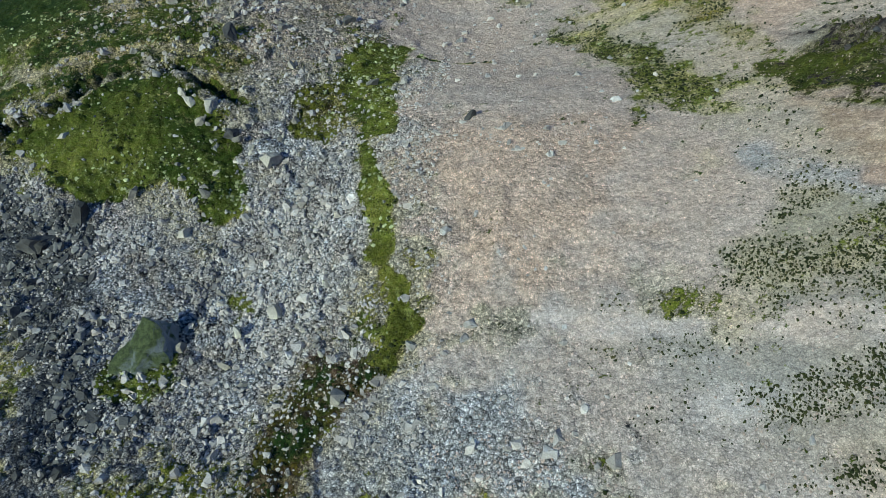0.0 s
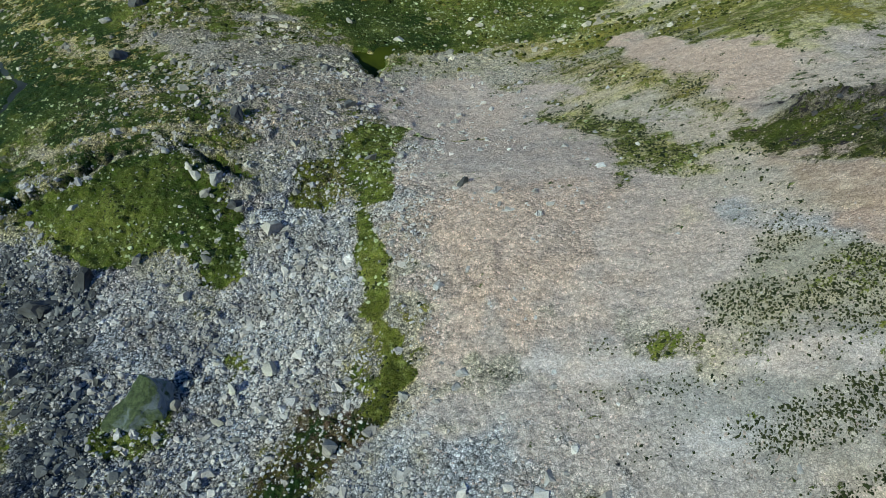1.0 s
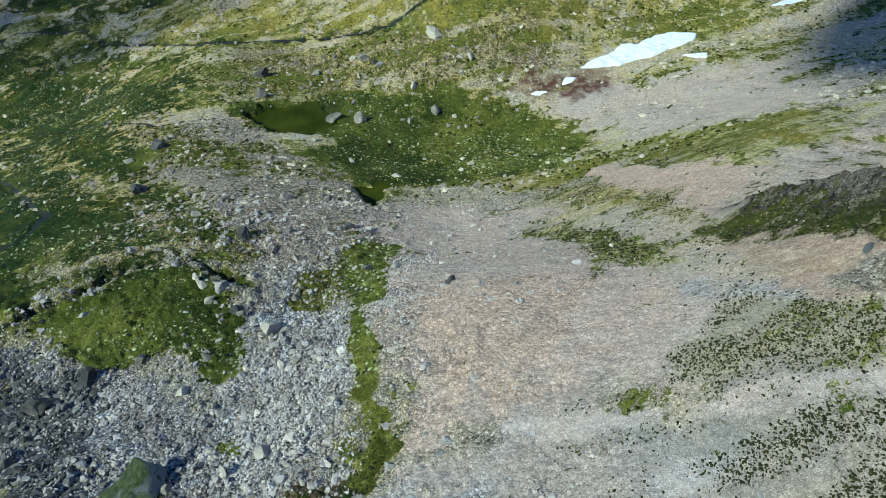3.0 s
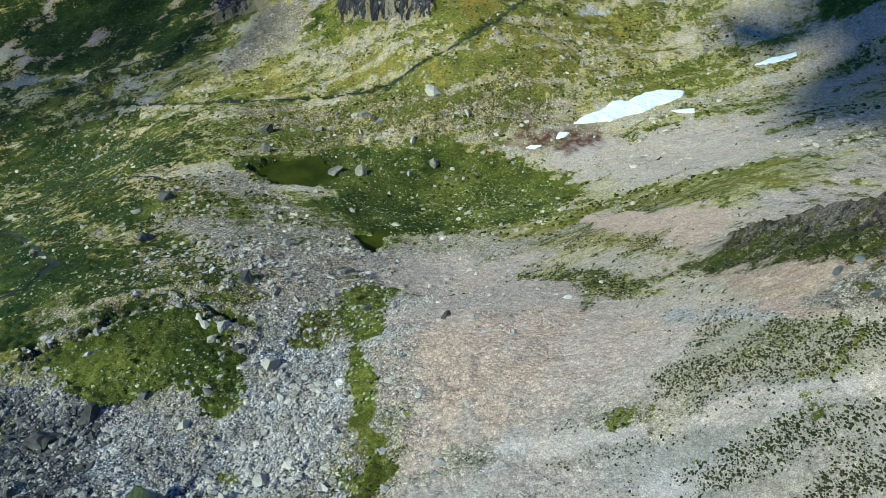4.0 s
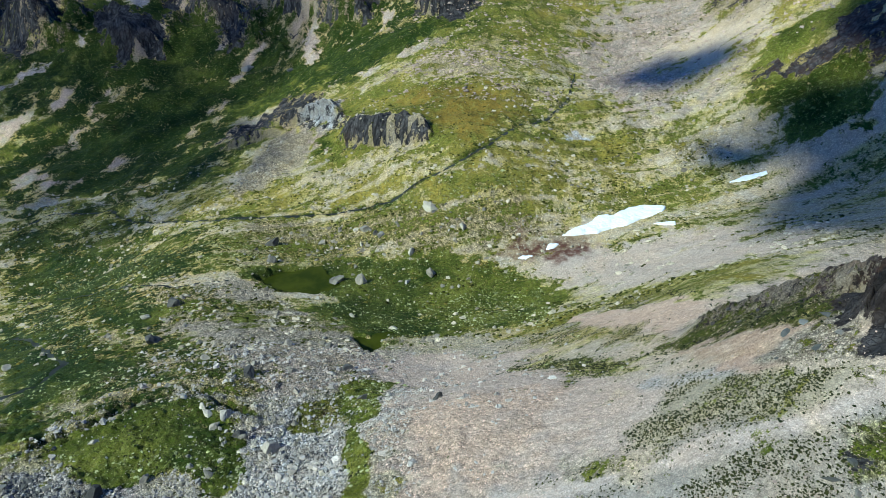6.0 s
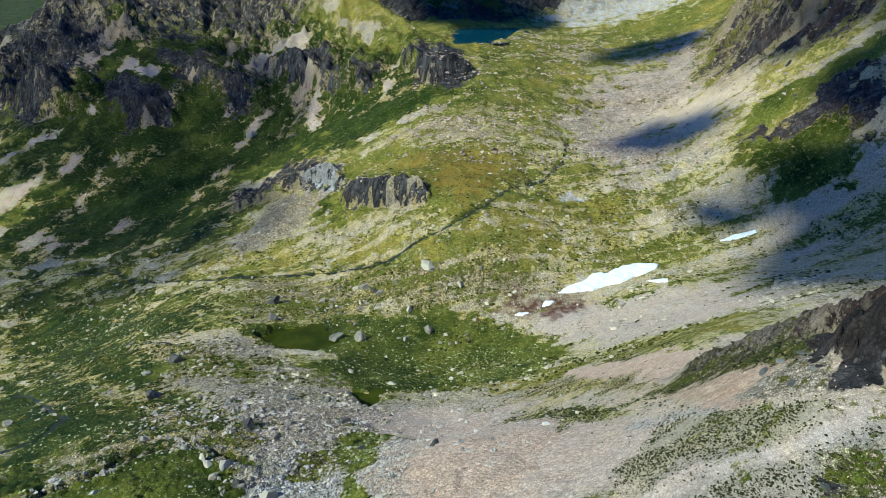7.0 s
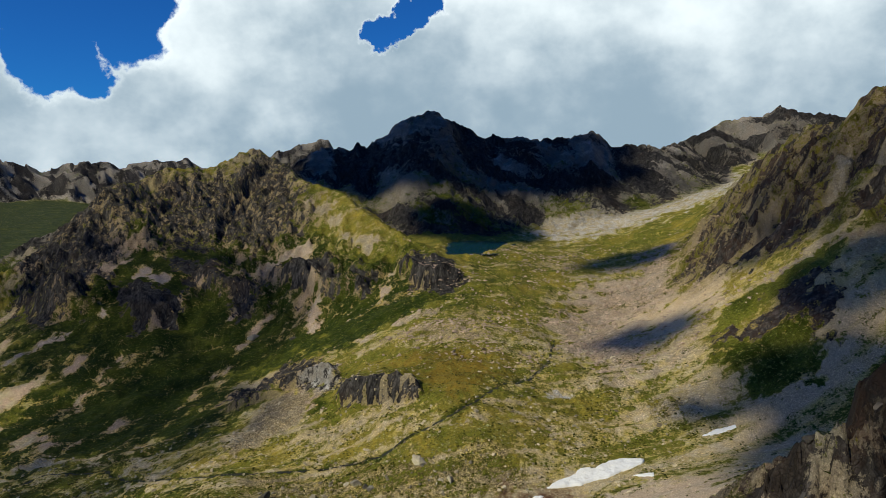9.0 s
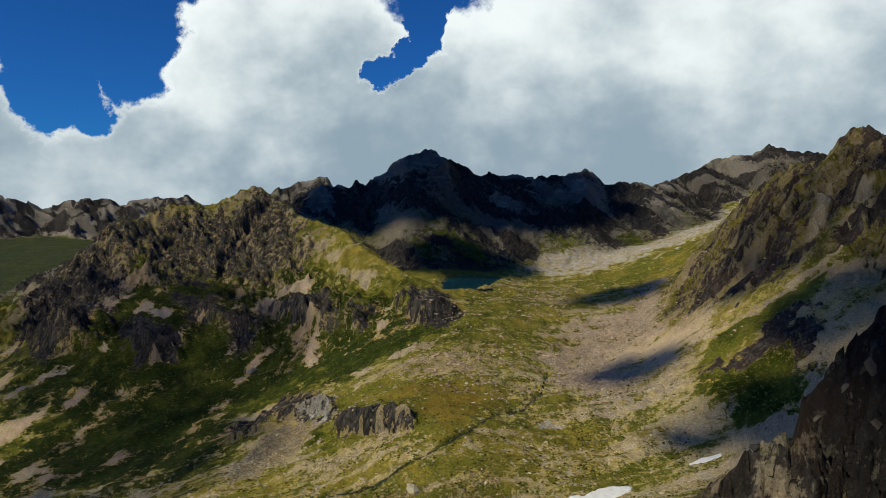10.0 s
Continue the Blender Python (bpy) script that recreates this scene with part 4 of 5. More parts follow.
SNOW_PATCHES = [
    ([(40, 193.5), (44, 196.5), (48, 198), (53, 201.5), (58, 201.8), (63, 205.3), (69, 206.5), (76, 204.5), (74, 201), (70, 198.5), (66, 198.5), (61, 195.5), (56, 195.5), (51, 193.5), (46, 194)], 0.6),
    ([(34, 187), (35, 190), (38, 189), (36, 187)], 0.4),
    ([(24, 184), (26, 185), (29, 184), (27, 183)], 0.3),
    ([(69, 193), (75, 191), (74, 188), (70, 191)], 0.3),
    ([(99, 211), (104, 212), (111, 212), (110, 210), (105, 210)], 0.4),
]
LAKE = [(6, 428), (14, 422), (30, 423), (40, 438), (52, 478), (60, 508), (32, 514), (12, 508), (7, 470)]
PONDS = [
    ([(-57, 178), (-51, 184), (-40, 186), (-32, 176), (-38, 169), (-49, 170)], 1.3),
    ([(-24, 141), (-14, 142), (-17, 129)], 6.9),
]
HOLLOWS = [(LAKE, LAKE_LEVEL, 4.0)] + [(outline, level, 1.5) for outline, level in PONDS]
BROOKS = [
    ([(-193.7, 258.5), (-176, 272.9), (-148.5, 271.1), (-129.9, 252.2), (-86.8, 227.4), (-50.6, 222.2), (-18.1, 218.3), (2.7, 224.5), (17.8, 235.5), (30, 251.6), (46, 267.9), (56.3, 287.8), (62.4, 317.4)], 0.9),
    ([(-97.7, 111.9), (-92.2, 115.8), (-92.3, 127.6), (-111.7, 147.3), (-127.9, 161.4)], 0.9),
    ([(-133.1, 194.7), (-110.5, 184.4), (-81.5, 170), (-65.6, 174.1)], 0.45),
]
# channel along the bog's north edge, coloured dark for the shadow there
SHADOW_GULLY = [(-73.8, 85.9), (-68.8, 88.3), (-62.2, 91.8), (-58.8, 96.2), (-53.5, 98.1), (-46.5, 97.3), (-40, 93.5), (-35.7, 90.1), (-31.8, 88.8)]
ROCK_STEPS = [
    ([(-47.2, 267.8), (-32.8, 262.4), (-17.5, 251.4), (-1.2, 240.8)], 11, 36),
    ([(-84, 311.4), (-64.6, 308.7), (-42.4, 290.7)], 9, 26),
    ([(-107.3, 310.3), (-92.6, 310.6), (-71.6, 300.6)], 5, 16),
    ([(-120.4, 451), (-93.5, 429), (-60.6, 400.3), (-39, 390.1)], 13, 45),
    ([(-26.4, 406.5), (-5.4, 376.4), (19.9, 372.3)], 13, 45),
    ([(-202.6, 412.2), (-180.2, 401.6), (-165.7, 410.5)], 20, 50),
    ([(-169.7, 451.2), (-139.1, 432.8), (-115.2, 424.5)], 12, 40),
    ([(-286.5, 433.3), (-245.3, 407.8), (-216.4, 411.6)], 32, 60),
]
MOSSY_BOULDER = (-37.5, 46.2, 4.2)
# x, y, half width, dark
LONE_BOULDERS = [
    (-38.6, 88.2, 1.76, 0), (-27.7, 76.4, 1.85, 0), (-20.5, 114.1, 1.46, 1), (-61.3, 84.0, 0.88, 0), (-0.1, 77.2, 0.74, 1), (-47.3, 72.6, 1.18, 0),
    (-38.0, 64.9, 1.17, 0), (-53.9, 69.1, 1.99, 1), (-58.9, 65.1, 2.26, 1), (-6.8, 45.3, 0.77, 0), (-34.7, 82.7, 1.48, 1), (-39.9, 106.9, 1.77, 1),
    (-57.4, 200.9, 2.83, 1), (-33.3, 178.4, 2.55, 0), (-24.5, 176.7, 2.13, 0), (-3.1, 179.8, 2.52, 0), (-13.1, 146.6, 1.35, 0), (-24.7, 153.7, 1.05, 0),
    (-73.4, 136.0, 1.89, 1), (-77.4, 158.9, 2.48, 1), (-3.4, 208.0, 3.19, 0), (-114.1, 397.6, 3.96, 0), (-85.1, 381.6, 2.63, 0),
]


# middle, spread, count, least and largest half width
FIELD_PLACES = [
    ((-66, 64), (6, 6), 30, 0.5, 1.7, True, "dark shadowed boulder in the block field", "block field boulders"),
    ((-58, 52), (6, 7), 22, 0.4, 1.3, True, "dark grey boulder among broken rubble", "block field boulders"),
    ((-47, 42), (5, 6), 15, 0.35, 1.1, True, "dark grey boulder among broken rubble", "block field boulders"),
    ((-35, 82), (8, 9), 30, 0.4, 1.4, False, "grey boulder beside the mossy bog", "bog edge boulders"),
    ((-15, 45), (9, 9), 14, 0.35, 1.0, False, "pale angular boulder in the scree", "scree boulders"),
    ((-34, 128), (14, 9), 22, 0.4, 1.5, False, "grey moraine boulder above the bog", "moraine boulders"),
    ((-25, 200), (28, 6), 22, 0.5, 2.0, False, "large moraine boulder in the grass", "moraine boulders"),
    ((-75, 150), (22, 16), 14, 0.4, 1.4, False, "boulder half sunk in the green meadow", "meadow boulders"),
    ((-27, 62), (9, 10), 25, 0.35, 0.95, False, "angular grey boulder in the broken scree", "scree boulders"),
    ((-22, 92), (7, 9), 15, 0.35, 1.0, False, "grey boulder at the edge of the moss", "scree boulders"),
    ((-38, 116), (12, 9), 20, 0.4, 1.2, False, "buff moraine boulder among smaller stones", "moraine boulders"),
    ((-95, 165), (25, 30), 15, 0.4, 1.25, False, "boulder half sunk in the green meadow", "meadow boulders"),
    ((-5, 200), (25, 6), 12, 0.4, 1.25, False, "buff moraine boulder in thin grass", "moraine boulders"),
    ((-20, 168), (22, 12), 14, 0.5, 1.6, False, "pale boulder standing in the bog", "bog boulders"),
]
# blocks and slabs of the outcrop: x, y, z, half width, half height
CRAG_BLOCKS = [
    (45.9, 55.0, 75.1, 2.2, 2.6), (48.1, 55.5, 76.6, 2.4, 3.0), (47.1, 49.8, 77.4, 2.5, 2.4), (43.7, 48.9, 75.5, 1.8, 1.4),
    (45.3, 47.2, 76.3, 2.0, 1.5), (47.1, 59.8, 74.6, 1.6, 1.6), (48.9, 51.8, 79.0, 2.5, 2.5), (40.1, 76.7, 57.6, 1.8, 1.2),
    (42.1, 77.2, 60.2, 1.5, 1.2), (42.6, 70.2, 64.0, 1.4, 1.0), (44.6, 67.2, 68.0, 1.5, 1.0), (46.0, 64.0, 71.1, 1.5, 0.9),
    (59.1, 50.2, 90.7, 3.0, 3.2), (56.4, 51.8, 87.2, 2.2, 2.0), (61.7, 49.7, 94.6, 3.2, 3.5), (52.9, 52.3, 82.4, 2.0, 1.8),
    (57.4, 47.0, 85.0, 1.6, 1.2), (59.3, 44.5, 88.0, 2.2, 1.8), (48.7, 51.3, 78.8, 1.5, 1.2),
]
CRAG_SLABS = [
    (38.3, 55.7, 69.7, 1.8, 0.8), (40.3, 56.2, 70.9, 2.4, 0.9), (42.0, 55.4, 72.5, 2.4, 1.0), (41.0, 51.1, 73.5, 1.6, 0.8),
    (35.7, 51.8, 69.7, 1.2, 0.7), (38.6, 50.2, 72.2, 1.4, 0.6), (40.4, 70.0, 61.8, 1.2, 0.8), (32.8, 34.9, 70.9, 1.5, 1.0),
    (34.9, 35.9, 71.7, 1.8, 1.2), (34.0, 32.9, 71.2, 1.6, 1.0),
]
OUTCROP_BLOCKS = [(*block, False) for block in CRAG_BLOCKS] + [(*slab, True) for slab in CRAG_SLABS]


def rubble(x, y, cell, seed):
    """Domes of stones that lie close together, 0 to 1."""
    x, y = x / cell, y / cell
    ix, iy = np.floor(x), np.floor(y)
    best, tall = np.full(x.shape, 9.0), np.zeros(x.shape)
    for i in (-1, 0, 1):
        for j in (-1, 0, 1):
            a, b = ix + i, iy + j
            d = np.hypot(a + hash_grid(a, b, seed) - x, b + hash_grid(a, b, seed + 1) - y)
            near = d < best
            best, tall = np.where(near, d, best), np.where(near, hash_grid(a, b, seed + 2), tall)
    return np.sqrt(np.clip(1 - best / (0.45 + 0.35 * tall), 0, 1)) * (0.4 + 0.6 * tall)


def fracture(x, y, cell, seed):
    """Flat-topped broken blocks of uneven height, -0.5 to 0.5."""
    x, y = x / cell, y / cell
    ix, iy = np.floor(x), np.floor(y)
    best, tall = np.full(x.shape, 9.0), np.zeros(x.shape)
    for i in (-1, 0, 1):
        for j in (-1, 0, 1):
            a, b = ix + i, iy + j
            u, v = a + hash_grid(a, b, seed) - x, b + hash_grid(a, b, seed + 1) - y
            d = np.abs(u) + np.abs(v) + 0.4 * np.hypot(u, v)
            near = d < best
            tilt = (hash_grid(a, b, seed + 3) - 0.5) * u + (hash_grid(a, b, seed + 4) - 0.5) * v
            best, tall = np.where(near, d, best), np.where(near, hash_grid(a, b, seed + 2) - 0.5 + 1.2 * tilt, tall)
    return tall


def height(x, y):
    """The ground as it lies, with its relief, channels and hollows; and how craggy it is."""
    h, crag, relief = land(x, y, True)
    dist = np.hypot(x, y)
    size = np.clip(dist / 330.0, 0.3, 3.0)
    h = h + relief
    ledge = 4.5 * size
    lift = h / ledge + 0.5 * fbm(x / 14, y / 14, 3, 41)
    stepped = (np.floor(lift) + np.clip((lift - np.floor(lift)) * 1.9 - 0.45, 0, 1)) * ledge
    h = h + 0.16 * np.clip(crag, 0, 1) * np.clip((620 - y) / 60, 0, 1) * (stepped - lift * ledge)
    # broken rock: blocks of several sizes on the crags, larger on the far ones
    for low, high, cell, amp in ((20, 150, 3.4, 3.2), (20, 150, 1.5, 1.9), (20, 150, 0.75, 0.9), (150, 640, 9.0, 2.3), (150, 640, 4.0, 1.9), (640, 1000, 15.0, 4.0), (640, 1000, 7.0, 3.0), (950, 2400, 40.0, 18.0)):
        there = np.nonzero((crag > 0.3) & (y > low) & (y < high))
        u, v = x[there], y[there]
        bend = 0.35 * cell * fbm(u / (2 * cell), v / (2 * cell), 3, 43)
        calm = np.where(v < 150, np.clip((68 - v) / 10, 0.3, 1), 1.0)
        h[there] += calm * np.clip(crag[there] * 2 - 0.6, 0, 1) * amp * fracture(u + bend, 0.7 * v - bend, cell, int(cell * 10))
    open_ground = 1 - crag
    h = h + open_ground * (0.9 * fbm(x / 16, y / 16, 4, 51) + np.clip(dist / 200, 0.5, 2.5) * 0.9 * fbm(x / 34, y / 34, 3, 57))
    h = h + open_ground * 0.28 * fbm(x / 2.4, y / 2.4, 3, 61)
    # hummocks of the valley floor and of the upper step
    far = open_ground * np.clip((y - 185) / 50, 0, 1) * np.clip((700 - y) / 80, 0, 1)
    roll = 0.6 * fbm(x / 30, y / 30, 2, 65)
    h = h + far * (3.4 * (ridged((x + 0.3 * y) / 34 + roll, (y - 0.2 * x) / 22 + roll, 3, 67) - 0.6) + 1.3 * fbm(x / 9, y / 6, 4, 69) + 0.5 * rubble(x, y, 4.5, 73))
    # rubble of the near slopes, coarser to the west
    close = np.nonzero((np.abs(x + 15) < 75) & (y > 20) & (y < 140))
    u, v = x[close], y[close]
    west = np.clip(0.6 - (u + 8) / 35, 0.12, 1) * np.clip((140 - v) / 40, 0, 1)
    h[close] += west * (0.95 * rubble(u, v, 1.9, 3) * (value_noise(u / 6, v / 6, 8) > 0.5) + 0.45 * rubble(u, v, 0.85, 5))
    # bands of bare rock that stand out of the slopes
    for line, drop, reach in ROCK_STEPS:
        px, py = np.array(line, float).T
        near = np.interp(x, px, py)
        d = y + 0.22 * drop * fbm(x / drop, y / drop, 4, 91) - near
        inside = np.clip((x - px[0]) / drop + 0.5 * fbm(x / 7, y / 7, 3, 95), 0, 1) * np.clip((px[-1] - x) / drop + 0.5 * fbm(x / 7, y / 7, 3, 96), 0, 1)
        rise, back = np.clip(d / (0.4 * drop), 0, 1), np.clip(1 - d / reach, 0, 1)
        ribs = 0.8 + 0.4 * ridged(x / (0.8 * drop), y / (2.0 * drop), 4, 27)
        h = h + inside * drop * ribs * rise * back**1.5
        crag = np.maximum(crag, inside * np.clip(1.5 - np.abs(d / (0.4 * drop) - 0.5) * 1.3, 0, 1))
    # the lake's rim
    m = np.clip(2.2 * area_mask(x, y, LAKE, 14.0, 0.0), 0, 1)
    h = h * (1 - m) + np.maximum(h, LAKE_LEVEL + 0.9 + 0.5 * fbm(x / 6, y / 6, 2, 19)) * m
    # water lies in hollows
    for outline, level, soft in HOLLOWS:
        m = area_mask(x, y, outline, soft, 0.9)
        h = h * (1 - m) + (level - 1.2) * m
    h = h - 2.2 * stroke_mask(x, y, SHADOW_GULLY, 0.9, 1.2)
    for line, width in BROOKS:
        h = h - 0.6 * stroke_mask(x, y, line, width, 0.9)
    return h, crag


def paint_mesh(mesh, x, y, crag):
    c = ground_cover(x, y, crag)
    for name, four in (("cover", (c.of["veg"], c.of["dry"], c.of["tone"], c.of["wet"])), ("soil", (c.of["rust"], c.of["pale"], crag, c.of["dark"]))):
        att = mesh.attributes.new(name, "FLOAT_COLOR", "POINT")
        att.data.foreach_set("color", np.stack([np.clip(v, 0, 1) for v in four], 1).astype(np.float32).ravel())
    for name in ("coarse", "rock"):
        att = mesh.attributes.new(name, "FLOAT", "POINT")
        att.data.foreach_set("value", np.clip(c.of[name], 0, 1).astype(np.float32))


def raw_mesh(name, verts, faces, mat, smooth=True):
    """A mesh from arrays of corners and of faces that all have as many corners."""
    mesh = bpy.data.meshes.new(name)
    per = faces.shape[1]
    mesh.vertices.add(len(verts))
    mesh.vertices.foreach_set("co", verts.astype(np.float32).ravel())
    mesh.loops.add(faces.size)
    mesh.loops.foreach_set("vertex_index", faces.astype(np.int32).ravel())
    mesh.polygons.add(len(faces))
    mesh.polygons.foreach_set("loop_start", np.arange(0, faces.size, per, dtype=np.int32))
    mesh.polygons.foreach_set("use_smooth", np.full(len(faces), smooth))
    mesh.update(calc_edges=True)
    mesh.validate()
    mesh.materials.append(mat)
    return mesh


HUB = (2.0, -40.0)


def build_land():
    ang = np.concatenate([np.linspace(-180, -50, 40)[:-1], np.linspace(-50, -43, 12)[:-1], np.linspace(-43, 42, 560), np.linspace(42, 50, 12)[1:], np.linspace(50, 180, 40)[1:-1]])
    rad = np.concatenate([np.linspace(1.5, 50, 16)[:-1], np.exp(np.linspace(math.log(50), math.log(950), 930)), np.exp(np.linspace(math.log(950), math.log(4300), 130))[1:]])
    a, r = np.meshgrid(np.radians(ang), rad)
    x, y = HUB[0] + r * np.sin(a), HUB[1] + r * np.cos(a)
    shape = x.shape
    x, y = x.ravel(), y.ravel()
    h, crag = height(x, y)
    # which ridge each place belongs to
    owner, top = np.zeros(x.shape, int), valley(x, y)
    for n, (line, front, back, blend) in enumerate(MASSIFS, 1):
        z = crest(x, y, line, front, back)[0]
        if line is LEFT_CREST:
            z = np.maximum(z, crest(x, y, LEFT_SHOULDER, 0.75, 0.8)[0])
        mine = (z > top + 0.5 * blend) & (z > -40)
        owner, top = np.where(mine, n, owner), np.where(mine, z, top)
    rows, cols = shape
    i, j = np.meshgrid(np.arange(rows - 1), np.arange(cols), indexing="ij")
    k = (j + 1) % cols
    faces = np.stack([i * cols + j, i * cols + k, (i + 1) * cols + k, (i + 1) * cols + j], -1).reshape(-1, 4)[:, ::-1]
    whose = owner[faces].max(1)
    allin = np.ones(x.shape, bool)
    np.logical_and.at(allin, faces.ravel(), np.repeat(whose > 0, 4))
    sunk = h - 2.5 * allin * np.clip(np.hypot(x, y) / 200, 0.4, 6)
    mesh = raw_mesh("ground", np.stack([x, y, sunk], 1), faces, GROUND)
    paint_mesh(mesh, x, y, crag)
    tagged(new("ground", mesh), "stony alpine valley floor with scree, moss bogs and grass", "ground", kind="structure")
    made = []
    for n, (name, label, category) in enumerate(MASSIF_TAGS, 1):
        mine = faces[whose == n]
        if not len(mine):
            continue
        used, back = np.unique(mine, return_inverse=True)
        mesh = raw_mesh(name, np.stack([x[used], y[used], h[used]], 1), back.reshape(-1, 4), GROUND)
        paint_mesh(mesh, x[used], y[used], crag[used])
        made.append(tagged(new(name, mesh), label, category))
    return made


MASSIFS = [(LEFT_CREST, 0.62, 0.9, 6.0), (HEAD_WALL, 0.55, 0.8, 8.0), (RIGHT_CREST, 1.15, 1.0, 5.0), (NEAR_CRAG, 0.95, 1.2, 2.0), (BACK_PEAK, 0.45, 0.5, 10.0), (FAR_RANGE, 0.30, 0.3, 15.0)]
MASSIF_TAGS = [
    ("mountain", "craggy grassy mountain with dark ribbed rock faces", "mountain"),
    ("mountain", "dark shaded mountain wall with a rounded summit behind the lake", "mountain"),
    ("mountain", "steep brown rocky mountainside above the pale scree", "mountain"),
    ("rock_outcrop", "jagged rust-brown rock outcrop on the scree slope", "outcrop"),
    ("mountain", "dark distant peak behind the craggy ridge", "mountain"),
    ("mountain", "blue-grey distant mountain range with bare crests", "mountain"),
]
massifs = build_land()


# ---- water and snow ----
def ragged_patch(name, outline, step, top, mat, rough=0.5, ragged=2.0):
    """A sheet within a ragged outline; top gives its height from x, y and how far inside the edge it is."""
    px, py = np.array(outline, float).T
    gx, gy = np.meshgrid(np.arange(px.min() - 3, px.max() + 3, step), np.arange(py.min() - 3, py.max() + 3, step))
    shape = gx.shape
    x, y = gx.ravel(), gy.ravel()
    m = area_mask(x, y, outline, rough, ragged)
    z = top(x, y, m)
    i, j = np.meshgrid(np.arange(shape[0] - 1), np.arange(shape[1] - 1), indexing="ij")
    f = np.stack([i * shape[1] + j, i * shape[1] + j + 1, (i + 1) * shape[1] + j + 1, (i + 1) * shape[1] + j], -1).reshape(-1, 4)
    f = f[m[f].max(1) > 0.02]
    used, back = np.unique(f, return_inverse=True)
    return new(name, raw_mesh(name, np.stack([x[used], y[used], z[used]], 1), back.reshape(-1, 4), mat))


def snow_top(thick):
    return lambda x, y, m: height(x, y)[0] - 0.6 * (m < 0.03) + (thick + 0.25 * fbm(x / 3, y / 3, 2, 15)) * np.clip(m * 1.4, 0, 1) ** 0.6 - 0.08


for outline, thick in SNOW_PATCHES:
    tagged(ragged_patch("snow_patch", outline, 0.35, snow_top(thick), SNOW, 0.3), "leftover white summer snow patch on the gravel", "snow", group="snow patches")


def level_top(level):
    return lambda x, y, m: np.full(x.shape, level)


def brook(line, width):
    """A ribbon of water in its channel."""
    pts = np.array(line, float)
    run = np.concatenate([[0], np.cumsum(np.hypot(*np.diff(pts, axis=0).T))])
    s = np.arange(0, run[-1], 0.8)
    x, y = np.interp(s, run, pts[:, 0]), np.interp(s, run, pts[:, 1])
    x, y = x + 0.8 * fbm(s / 9, s * 0 + 3, 3, 7), y + 0.8 * fbm(s / 9, s * 0 + 8, 3, 9)
    tx, ty = np.gradient(x), np.gradient(y)
    n = np.hypot(tx, ty) + 1e-9
    w = width * (0.15 + 1.3 * value_noise(s / 2.3, s * 0, 13))
    left = np.stack([x - ty / n * w, y + tx / n * w], 1)
    right = np.stack([x + ty / n * w, y - tx / n * w], 1)
    z = height(x, y)[0] + 0.14
    k = np.convolve(np.pad(z, 2, mode="edge"), np.ones(5) / 5, "valid")
    verts = np.concatenate([np.column_stack([left, k]), np.column_stack([right, k])])
    q = np.arange(len(s) - 1)
    return new("brook", raw_mesh("brook", verts, np.stack([q, q + len(s), q + 1 + len(s), q + 1], 1), BROOK_WATER))


tagged(ragged_patch("lake", LAKE, 1.5, level_top(LAKE_LEVEL), LAKE_WATER, 7.0, 0.5), "small teal glacial lake below dark cliffs", "lake", kind="structure")
for outline, level in PONDS:
    tagged(ragged_patch("bog_pool", outline, 0.5, level_top(level), BOG_WATER, 1.2, 0.9), "shallow dark peaty pool in the green bog", "pool", kind="structure")
for line, width in BROOKS:
    tagged(brook(line, width), "narrow dark mountain brook between stones", "brook", kind="structure")


# ---- stones ----
def boulder_mesh(name, seed, mat, flat=0.75, rings=3, cap=2.0):
    """A broken block: a ball cut by planes, then chipped."""
    rng = random.Random(seed)
    bm = bmesh.new()
    bmesh.ops.create_icosphere(bm, subdivisions=rings, radius=1.0)
    cuts = [(Vector((rng.uniform(-1, 1), rng.uniform(-1, 1), rng.uniform(-0.7, 1))).normalized(), rng.uniform(0.34, 0.7)) for _ in range(13)]
    cuts.append((Vector((0.12, -0.1, 1)).normalized(), cap))
    for v in bm.verts:
        for n, d in cuts:
            over = v.co.dot(n) - d
            if over > 0:
                v.co -= n * over
        v.co += v.co.normalized() * (0.09 * noise.noise(v.co * 2.1 + Vector((seed, 0, 0))) + 0.06 * noise.noise(v.co * 5.3 + Vector((0, seed, 0))) + 0.03 * noise.noise(v.co * 11 + Vector((0, 0, seed))))
        v.co.z *= flat
    mesh = bpy.data.meshes.new(name)
    bm.to_mesh(mesh)
    bm.free()
    mesh.materials.append(mat)
    return mesh


BLOCKS = [boulder_mesh("boulder", 10 + n, BOULDER, 0.6 + 0.07 * n) for n in range(6)]
SMALL_BLOCKS = [boulder_mesh("boulder", 110 + n, BOULDER, 0.6 + 0.07 * n, 2) for n in range(6)]
DARK_BLOCKS = [boulder_mesh("boulder", 40 + n, DARK_BOULDER, 0.7 + 0.06 * n) for n in range(4)]


def set_boulder(mesh, x, y, size, rng, label, group):
    z = float(height(np.array([x]), np.array([y]))[0][0])
    ob = new("boulder", mesh)
    ob.location = (x, y, z + 0.22 * size)
    ob.rotation_euler = (rng.uniform(-0.3, 0.3), rng.uniform(-0.3, 0.3), rng.uniform(0, 6.3))
    ob.scale = (size * rng.uniform(1.0, 1.7), size * rng.uniform(0.9, 1.4), size * rng.uniform(1.0, 1.5))
    return tagged(ob, label, "boulder", group=group)


